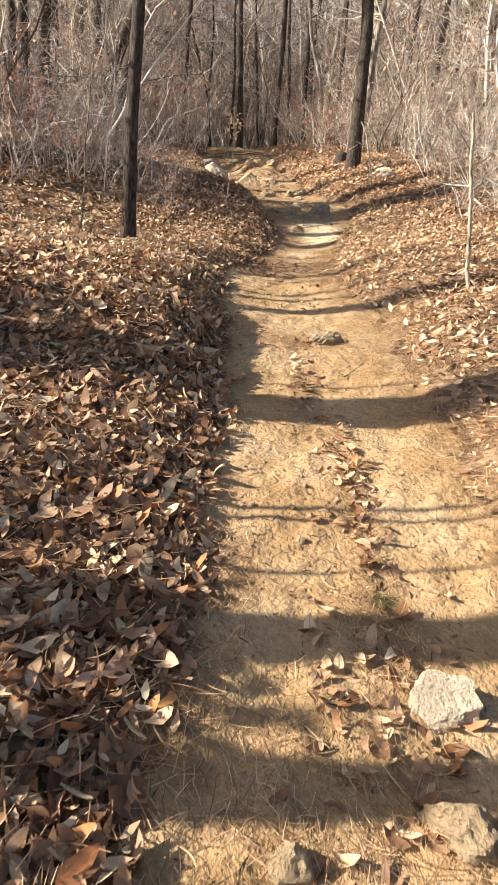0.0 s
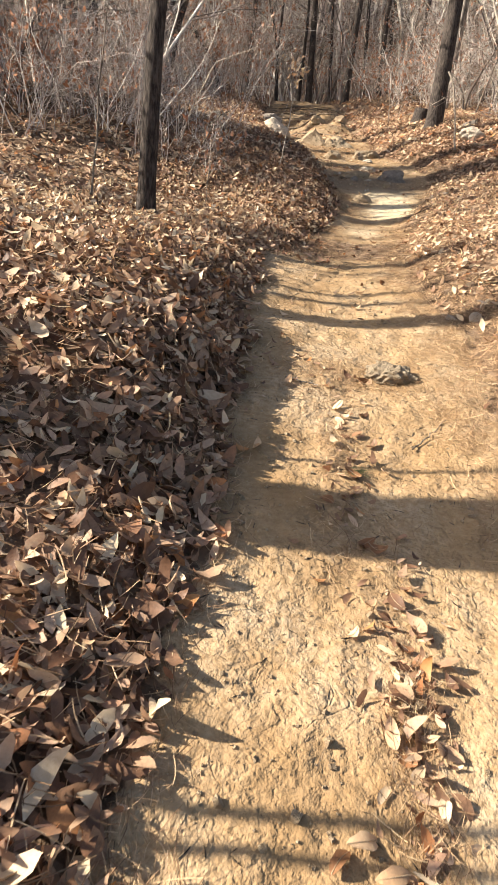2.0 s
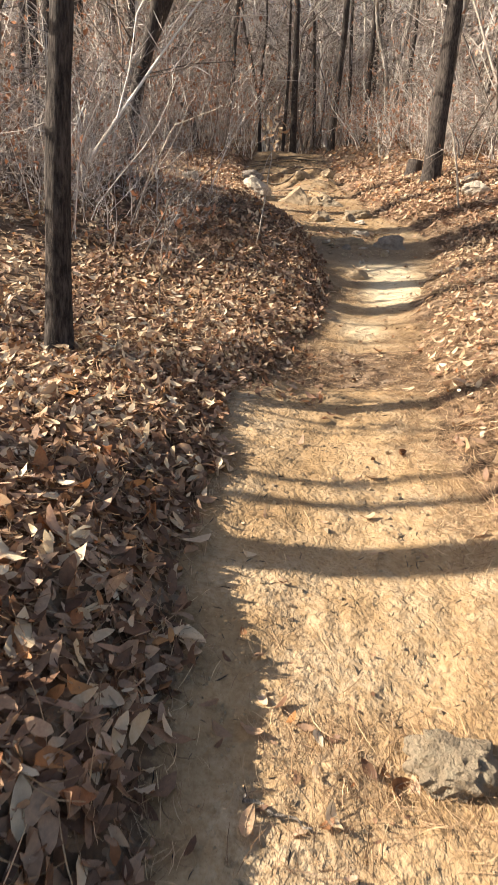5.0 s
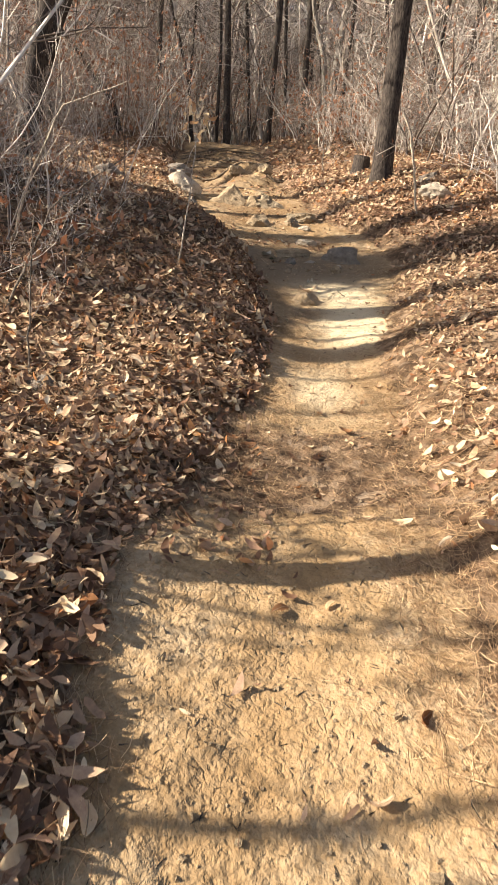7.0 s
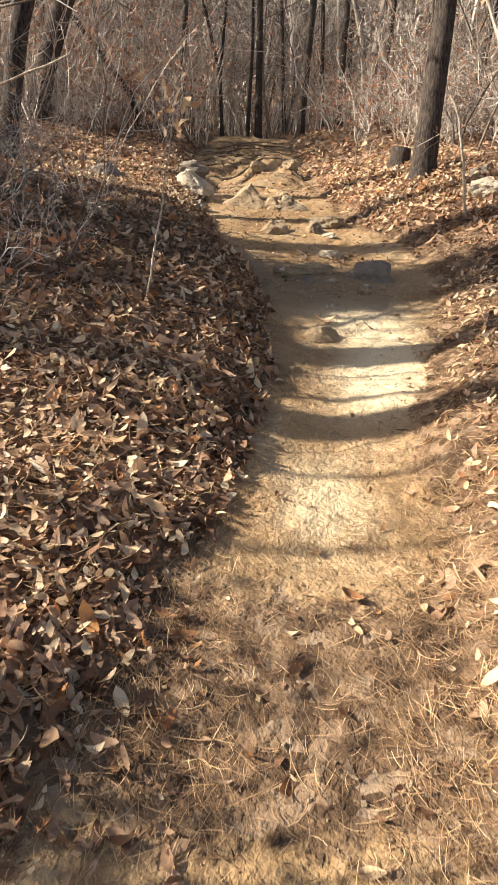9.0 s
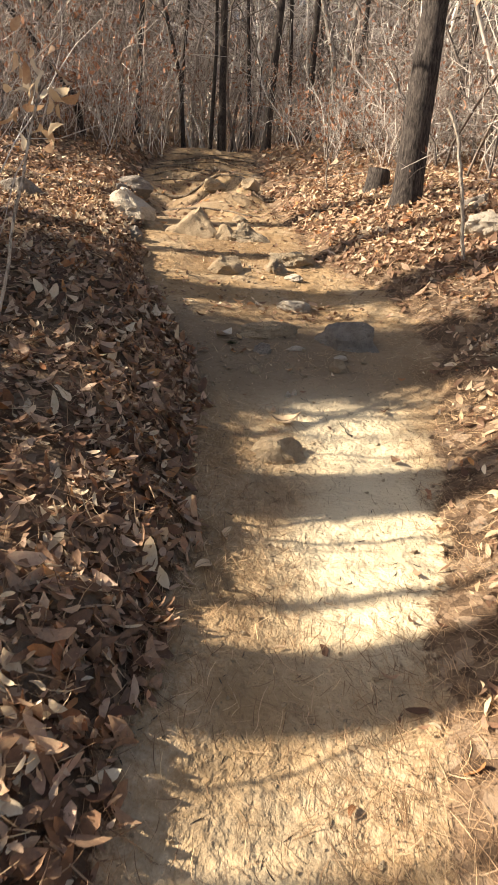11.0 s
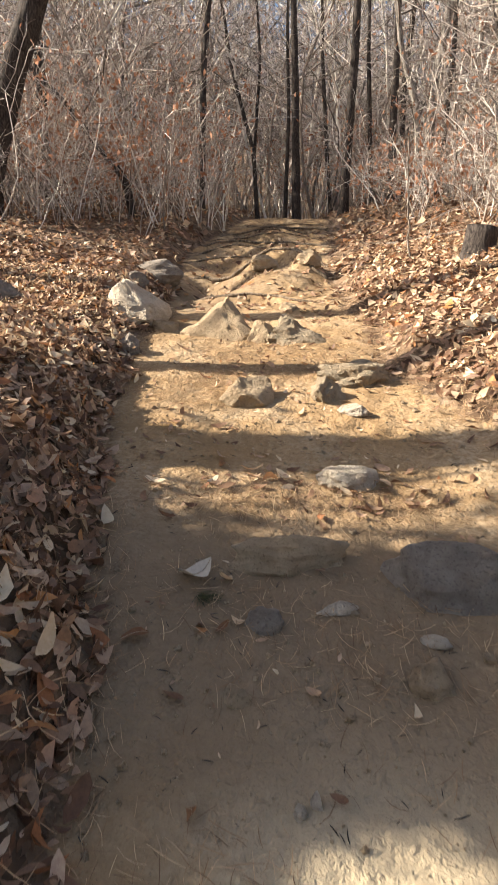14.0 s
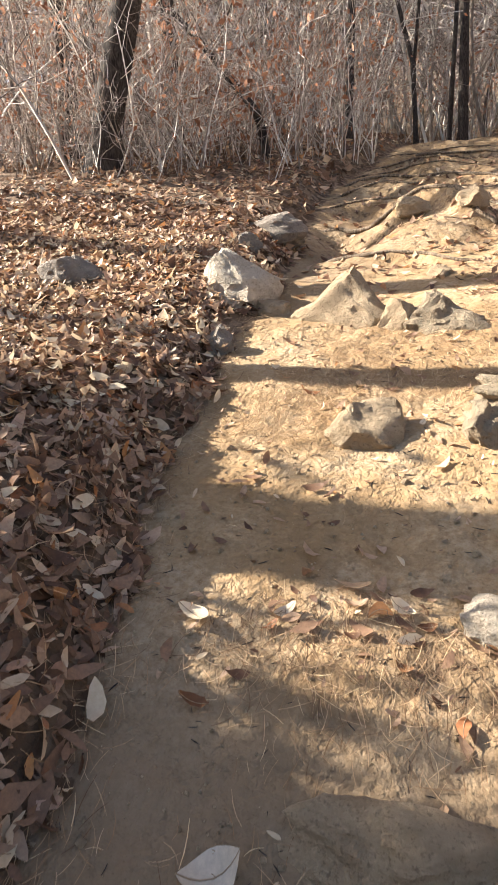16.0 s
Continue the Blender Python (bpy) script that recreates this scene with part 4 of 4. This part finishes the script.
for k, x0, x1 in ((16, -1.2, .3), (17, -1.5, .1), (17, -.2, .7), (18, -1.7, -.3), (18, -.6, .5), (19, -1.9, -.2), (20, -2.0, -.6), (20, -.9, .4), (21, -2.2, .1), (22, -2.2, -.3), (23, -1.6, .2), (24, -2.3, .1)):
    tree_root(lip(k, x0, x1), .016 + .006 * (k % 3), k + int(20 + 7 * x0))
for k, pts in enumerate([[(.35, 20.2), (.1, 21.4), (.35, 23)], [(-.4, 24.8), (-.1, 26.4), (.2, 28.5)]]):
    tree_root(pts, .014, k + 3)


# ---- the forest floor: leaves and pine straw ----
def keep(rng, xy, chance):
    return xy[rng.uniform(0, 1, len(xy)) < chance]


def box(rng, n, x0, x1, y0, y1):
    return np.column_stack([rng.uniform(x0, x1, n), rng.uniform(y0, y1, n)])


def off_trail(xy, soft=.1):
    """How surely a place lies in the litter beside the trail, 0 to 1."""
    xl, xr = edges(xy[:, 1])
    wob = .07 * np.sin(9 * xy[:, 1]) + .05 * np.sin(23 * xy[:, 1] + 1)
    return np.maximum(((xl - xy[:, 0] + wob * .6) / soft + .3).clip(0, 1), ((xy[:, 0] - xr - wob) / (soft * 2.2) + .2).clip(0, 1) ** 1.5)


# where leaves gather on the trail: centre, spread and number
STRIPS = [(.1, 1.35, .16, .3, 34), (.17, 2.3, .05, .45, 26), (.17, 3.0, .05, .3, 12), (.02, 4.0, .06, .5, 20), (-.25, 5.0, .15, .5, 9), (.2, 8.6, .5, .4, 4), (.3, 9.6, .5, .6, 3), (1.1, 11, .15, 1, 3), (.72, 8.5, .12, .6, 9), (-.45, 8.1, .15, .4, 8), (.5, 14.3, .5, .12, 18), (.3, 13.4, .4, .5, 12), (-.2, 15.8, .5, .5, 10), (.1, 6.8, .5, .6, 6)]


def build_litter():
    rng = np.random.default_rng(4242)
    fine = [leaf_shape(rng, .1 * rng.uniform(.5, 1.4), rng.uniform(.27, .43), 4, rng.uniform(.2, .8), .3, .12) for _ in range(30)]
    mid = [leaf_shape(rng, .105, rng.uniform(.4, .55), 2) for _ in range(16)]
    coarse = [leaf_shape(rng, .13, .55, 2) for _ in range(12)]
    near, rest = Batch(), Batch()

    def lay(batch, shapes, xy, lift, tilt, lo=.4, hi=1.15):
        n = len(xy)
        if batch is rest:
            xy = xy + rng.normal(0, .45, (n, 2)) * (clear_of_trail(xy, 1.2, 1.2))[:, None]
        turns = slope_turn(xy) @ turned(rng, n, tilt)
        scatter(batch, rng, shapes, on_ground(xy, 0) + np.column_stack([np.zeros((n, 2)), rng.uniform(.004, lift, n)]), turns, rng.uniform(lo, hi, n))

    a = box(rng, 14000, -2.2, -.35, .2, 7.5)
    lay(near, fine, keep(rng, a, off_trail(a)), .055, .42)
    a = box(rng, 14000, -2.4, .2, 7.5, 15)
    lay(near, fine, keep(rng, a, off_trail(a)), .055, .42)
    a = box(rng, 7800, .3, 2.4, .3, 8)
    lay(near, fine, keep(rng, a, off_trail(a, .16) * .8), .045, .38, .3, .8)
    a = box(rng, 12500, .3, 3.6, 8, 17)
    lay(near, fine, keep(rng, a, off_trail(a, .22) * .95), .045, .38, .3, .85)
    a = box(rng, 6000, 0, .5, .3, 16)
    a[:, 0] = edges(a[:, 1])[0] + .06 - a[:, 0]
    lay(near, fine, a, .05, .45, .4, 1.1)
    a = box(rng, 9000, -4.6, -.6, 14.5, 19)
    lay(rest, mid, keep(rng, a, off_trail(a)), .06, .4, .6, 1.2)
    a = box(rng, 5000, .3, 4.2, 15, 21)
    lay(rest, mid, keep(rng, a, off_trail(a)), .06, .4, .6, 1.2)
    a = box(rng, 7500, -6.5, -2.0, -1, 16)
    lay(rest, mid, a, .06, .4, .7, 1.4)
    a = box(rng, 9000, -6, 5, 14.5, 24)
    lay(rest, mid, keep(rng, a, off_trail(a)), .06, .4, .7, 1.4)
    a = box(rng, 5000, 2.2, 6.5, -1, 17)
    lay(rest, mid, a, .06, .4, .7, 1.4)
    for cx, cy, rx, ry, n in STRIPS:
        a = np.column_stack([rng.normal(cx, rx, n * 4), rng.normal(cy, ry, n * 4)])
        lay(near, fine, a[off_trail(a) < .3], .02, .35, .25, .75)
    a = box(rng, 900, -1.6, .5, 17.2, 26)
    lay(rest, mid, a, .02, .3, .6, 1.1)
    a = box(rng, 360, -.8, 1.5, 13.9, 17.5)
    lay(near, fine, a, .02, .3, .3, .8)
    a = box(rng, 90, -.6, .8, 7.9, 9.0)
    lay(near, fine, a, .02, .3, .2, .6)
    a = box(rng, 220, -.75, -.05, 7.4, 8.9)
    lay(near, fine, a, .025, .35, .35, .9)
    a = box(rng, 8000, -12, 10, 22, 44)
    lay(rest, coarse, keep(rng, a, off_trail(a)), .08, .45, .9, 1.8)
    tagged(new("leaf_litter", near.mesh("leaf_litter", LITTER)), "deep layer of curled brown oak leaves beside the trail", "leaf litter", kind="stuff")
    tagged(new("leaf_litter", rest.mesh("leaf_litter", LITTER)), "brown fallen leaves covering the forest floor", "leaf litter", kind="stuff")
    # bleached leaves lying uppermost, their pale tone also standing in for sunlight on litter
    bleached = Batch()
    for n, x0, x1, y0, y1 in ((5200, .6, 2.6, 2.2, 13.5), (1400, -3, -.9, 4.2, 7), (4700, -2.6, -.2, 6.0, 10.4), (2200, -5.5, -2.6, 5.5, 11), (3200, .4, 3.4, 15.5, 20), (5600, -3.6, -.9, 14.8, 18), (700, -2, -.5, .4, 6.2)):
        a = box(rng, n, x0, x1, y0, y1)
        lay(bleached, fine, keep(rng, a, off_trail(a, .2)), .085, .5, .3, .85)
    tagged(new("leaf_litter", bleached.mesh("leaf_litter", PALE_LEAF)), "bleached dry leaves on the brown litter, also brightening its sunlit parts", "leaf litter", kind="stuff")
    # single leaves of the top layer along the bank
    shapes = [raw_mesh("fallen_leaf", *fine[k], LITTER) for k in range(14)]
    a = box(rng, 700, -1.5, -.45, .6, 6.5)
    a = keep(rng, a, off_trail(a))[:290]
    t, p = slope_turn(a) @ turned(rng, len(a), .4), on_ground(a, .045)
    for k in range(len(a)):
        ob = new("fallen_leaf", shapes[k % 14])
        ob.parent = ground
        ob.matrix_world = Matrix.LocRotScale(Vector(p[k]), Matrix(t[k].tolist()).to_quaternion(), (rng.uniform(.7, 1.3),) * 3)


def straw_amount(x, y):
    """How thickly pine straw lies on the trail."""
    xl, xr = edges(y)

    def blot(cx, cy, rx, ry, k):
        return k * np.exp(-((x - cx) / rx) ** 2 - ((y - cy) / ry) ** 2)

    s = .05 + blot(-.15, 1.15, .35, .4, 1) + blot(.12, 1.7, .12, .5, 1) + blot(.17, 2.6, .08, .7, 1) + blot(-.02, 4.2, .09, .7, 1) + blot(-.2, 4.9, .15, .5, .5)
    s = s + blot(.65, 5.2, .25, 1.4, .8) + blot(.65, 7.2, .22, 1.1, 1.2) + blot(-.25, 8.35, .4, .65, 1.0) + blot(.65, 8.25, .25, .65, 1.1) + blot(.25, 13.35, .5, .4, .45) + blot(-.05, 14.05, .3, .25, .5) + blot(-.42, 2.0, .14, .4, 1.3) + blot(.2, 4.88, .2, .16, 1.3) + blot(.2, 9.3, .5, .4, .7) + blot(.25, 11.0, .28, .5, 1.6) + blot(.28, 11.85, .28, .5, 2.4)
    s = s + blot(.3, 10.2, .4, .4, .3) + blot(.5, 14.2, .6, .22, 1.2) + blot(1.0, 13.2, .4, .5, .4) + blot(-.5, 15.5, .4, .4, .9) + blot(.1, 15.9, .5, .3, .8) + blot(0, 16.5, .7, .5, .8) + blot(.9, 10.5, .3, 1.5, .6)
    s = s + .5 * np.exp(-((x - xl - .05) / .1) ** 2) + .8 * np.exp(-((xr - x) / np.where(x < xr, .22, .5)) ** 2) + blot(0, 3.5, .3, .2, .25) + blot(-.3, 6.0, .2, .6, .3)
    clean = (1 / (1 + np.exp((.5 + .05 * np.sin(11 * y) - x) / .03))) * np.exp(-((y - 11.4) / 1.0) ** 4) * (x < 1.1)
    s = (s - .22).clip(0, 2) * 2.4 * (1 - .93 * clean) + .012
    return s * (.35 + 1.1 * (np.sin(6.3 * x + 2 * np.sin(3 * y)) * np.sin(5.1 * y + 1) * .5 + .5))


def build_straw():
    rng = np.random.default_rng(99)
    shapes = []
    for _ in range(16):
        u = np.linspace(-.5, .5, 4)
        ln, bend = rng.uniform(.055, .115), rng.normal(0, .07)
        y = bend * ln * (1 - 4 * u * u)
        z = .012 * rng.uniform(-.3, 1) * (4 * u * u)
        w = np.array([.0006, .0012, .0011, .0005])
        v = np.concatenate([np.stack([u * ln, y - w, z], 1), np.stack([u * ln, y + w, z + .0006], 1)])
        q = np.array([(i, i + 1, i + 5, i + 4) for i in range(3)])
        shapes.append((v, q))
    b = Batch()
    a = np.vstack([box(rng, 105000, -.75, 1.7, .4, 9.5), box(rng, 95000, -1.3, 1.8, 9.5, 18.5)])
    a = keep(rng, a, (straw_amount(a[:, 0], a[:, 1]) * .55).clip(0, 1))
    n = len(a)
    lean = np.where(rng.uniform(0, 1, n) < .5, rng.normal(1.9, .5, n), rng.uniform(0, 6.28, n))
    c, s, z, o = np.cos(lean), np.sin(lean), np.zeros(n), np.ones(n)
    heading = np.stack([np.stack([c, -s, z], 1), np.stack([s, c, z], 1), np.stack([z, z, o], 1)], 1)
    t = rng.normal(0, .12, n)
    c, s = np.cos(t), np.sin(t)
    tip = heading @ np.stack([np.stack([c, z, s], 1), np.stack([z, o, z], 1), np.stack([-s, z, c], 1)], 1)
    scatter(b, rng, shapes, on_ground(a, 0) + np.column_stack([np.zeros((n, 2)), rng.uniform(.003, .02, n)]), slope_turn(a) @ tip, rng.uniform(.5, 1.1, n))
    tagged(new("pine_straw", b.mesh("pine_straw", STRAW)), "dry tan pine needles strewn over the trail", "pine straw", kind="stuff")
    # short dark stubs pressed into the bare soil
    b = Batch()
    a = np.vstack([box(rng, 2000, -.6, .9, .6, 9.5), box(rng, 1500, -.6, 1.6, 9.5, 16.5)])
    a = a[off_trail(a) < .05]
    n = len(a)
    v, q = tube(np.column_stack([np.linspace(-.5, .5, 5), .06 * np.sin(np.linspace(0, 3, 5)), np.zeros(5)]), [.02, .045, .05, .04, .01], 3)
    scatter(b, rng, [(v, q)], on_ground(a, .001), slope_turn(a) @ turned(rng, n, .12), .01 + .038 * rng.uniform(0, 1, n) ** 2)
    tagged(new("rootlets", b.mesh("rootlets", BARK)), "short dark rootlets and stubs pressed into the soil", "plant debris", kind="stuff")
    # broken stems, stalks and needles caught in the leaf litter
    b = Batch()
    a = np.vstack([box(rng, 6000, -1.8, -.4, .3, 9), box(rng, 5000, -1.8, .1, 9, 16), box(rng, 7000, .5, 2.2, 1, 16)])
    a = keep(rng, a, off_trail(a))
    n = len(a)
    scatter(b, rng, shapes, on_ground(a, 0) + np.column_stack([np.zeros((n, 2)), rng.uniform(.02, .07, n)]), slope_turn(a) @ turned(rng, n, .25), rng.uniform(.7, 1.7, n))
    tagged(new("dry_stalks", b.mesh("dry_stalks", STRAW)), "dry stalks and needles caught in the leaf litter", "plant debris", kind="stuff")


def lone_leaf(label, x, y, size, seed, material, turn=0.0, tip=0.0, roll=0.0, curl=.8, width=.45, lift=.012):
    rng = np.random.default_rng(seed)
    v, q = leaf_shape(rng, size, width, 8, curl, .5, .06)
    v = v - (0, 0, v[:, 2].min())
    rib = Batch()
    rib.add(*tube(v.reshape(-1, 3, 3)[:, 1] + (0, 0, .0012), np.linspace(.0022, .0008, 9) * size / .12, 4))
    root = new("fallen_leaf", raw_mesh("fallen_leaf", v, q, material))
    child("midrib", rib.mesh("midrib", DRY_STEM), root)
    root.matrix_world = pose(x, y, float(height(x, y)) + lift, tip, roll, turn)
    return tagged(root, label, "leaf", "fallen leaves on the trail")


LEAVES = [
    ("curled orange leaf standing at the trail's edge", -.5, 2.25, .13, 1, ORANGE_LEAF, 70, 55, 0),
    ("bleached leaf lying on the trail", .02, 2.47, .09, 2, PALE_LEAF, 30, 10, 20),
    ("large bleached curled leaf beside the stone", .46, 12.34, .21, 3, PALE_LEAF, 5, 10, 0),
    ("bleached leaf standing on the soil", .17, 11.15, .1, 4, PALE_LEAF, 80, 60, 0),
    ("bleached leaf lying at the trail's edge", .1, 10.94, .1, 5, PALE_LEAF, 50, 20, 10),
    ("dark brown curled leaf on bare soil", .33, 6.72, .09, 6, BROWN_LEAF, 60, 50, 10),
    ("bleached leaf on the pine straw", .37, 7.88, .07, 7, PALE_LEAF, 10, 10, 0),
    ("tan leaf lying on the pine straw", .5, 7.8, .11, 8, PALE_LEAF, 10, 5, 0),
    ("bleached leaf on the bank", -.25, 12.2, .1, 9, PALE_LEAF, 30, 30, 0),
    ("pale long leaf at the foot of the bank", -.66, 4.9, .14, 10, PALE_LEAF, 80, 15, 0),
    ("pale leaf at the foot of the bank", -.62, 4.25, .1, 11, PALE_LEAF, 120, 10, 0),
    ("brown leaf curled on the pine straw", -.18, 8.6, .1, 12, BROWN_LEAF, 20, 30, 0),
    ("pale leaf standing at the trail's edge", .74, 7.7, .11, 13, PALE_LEAF, 40, 50, 0),
    ("bleached leaf lying on the soil", .12, 6.15, .08, 14, PALE_LEAF, 30, 5, 0),
    ("bleached leaf at the foot of the bank", -.55, 6.4, .1, 15, PALE_LEAF, 100, 15, 0),
    ("brown leaf lying on the trail", .42, 8.86, .1, 16, BROWN_LEAF, -40, 10, 0),
    ("pale leaf lying on the shaded soil", .1, 14.45, .12, 17, PALE_LEAF, 10, 5, 0),
    ("pale leaf lying on the shaded soil", -.32, 14.15, .13, 18, PALE_LEAF, -20, 5, 0),
    ("pale leaf lying on the shaded soil", -.1, 13.15, .1, 19, BROWN_LEAF, 40, 5, 0),
]


def build_lone_leaves():
    for label, x, y, size, seed, material, turn, tip, roll in LEAVES:
        lone_leaf(label, x, y, size, seed, material, turn, tip, roll)
    lone_leaf("ragged bleached piece of leaf with pits", .03, 13.52, .14, 67, ASHEN_LEAF, 35, 12, -10, .9, .85)
    rng = np.random.default_rng(321)
    for cx, cy, rx, ry, n in STRIPS:
        for _ in range(n):
            x, y = rng.normal(cx, rx), rng.normal(cy, ry)
            xl, xr = edges(y)
            if not xl + .05 < x < xr:
                continue
            kind = rng.integers(0, 3)
            lone_leaf(("bleached curled leaf lying on the trail", "brown curled leaf lying on the trail", "tan dry leaf lying on the trail")[kind], x, y, rng.uniform(.04, .09), int(rng.integers(1, 10000)),
                      (PALE_LEAF, BROWN_LEAF, LITTER)[kind], rng.uniform(0, 360), rng.normal(0, 18), rng.normal(0, 14))


build_lone_leaves()


def pine_sprig(x, y):
    """A fallen tuft of green pine needles."""
    rng = np.random.default_rng(8)
    b = Batch()
    for _ in range(46):
        az, up = rng.normal(-.4, .7), rng.uniform(.05, .5)
        d = np.array([math.cos(az), math.sin(az), up])
        p = wander(rng, rng.normal(0, .006, 3), d / np.linalg.norm(d), rng.uniform(.06, .1), 3, .05, -.12)
        p[:, 2] = np.maximum(p[:, 2], .002)
        b.add(*tube(p, (.0011, .0011, .001, .0005), 3))
    ob = new("pine_sprig", b.mesh("pine_sprig", GREEN_NEEDLE))
    ob.location = (x, y, float(height(x, y)) + .004)
    return tagged(ob, "small fallen tuft of green pine needles on the soil", "pine sprig")


pine_sprig(.06, 13.42)
pine_sprig(.14, 1.95)
pine_sprig(.02, 3.95)


def build_crumbs():
    """Crumbs of soil and grit on the bare trail."""
    rng = np.random.default_rng(7)
    cube = np.array([(-1, -1, -1), (1, -1, -1), (1, 1, -1), (-1, 1, -1), (-1, -1, 1), (1, -1, 1), (1, 1, 1), (-1, 1, 1)], float)
    sides = np.array([(0, 1, 5, 4), (1, 2, 6, 5), (2, 3, 7, 6), (3, 0, 4, 7), (4, 5, 6, 7)])
    shapes = [(cube * rng.uniform(.6, 1.1, (8, 1)) * rng.uniform(.6, 1, 3), sides) for _ in range(12)]
    b = Batch()
    a = np.vstack([box(rng, 6500, -.8, .95, .5, 9.5), box(rng, 5500, -1.2, 1.7, 9.5, 17)])
    xl, xr = edges(a[:, 1])
    a = a[(a[:, 0] > xl - .02) & (a[:, 0] < xr)]
    n = len(a)
    scatter(b, rng, shapes, on_ground(a, .001), turned(rng, n, .6), np.minimum(.0022 * np.exp(rng.normal(0, .7, n)), .014))
    a = np.vstack([box(rng, 420, -.9, 1.6, 12.6, 17.2), box(rng, 160, -.5, .8, 1, 9)])
    xl, xr = edges(a[:, 1])
    a = a[(a[:, 0] > xl) & (a[:, 0] < xr)]
    scatter(b, rng, shapes, on_ground(a, .003), turned(rng, len(a), .6), np.minimum(.006 * np.exp(rng.normal(0, .5, len(a))), .022))
    tagged(new("soil_crumbs", b.mesh("soil_crumbs", EARTHY_ROCK, False)), "crumbs of earth and grit on the trail", "soil", kind="stuff")


build_crumbs()
build_straw()
build_litter()
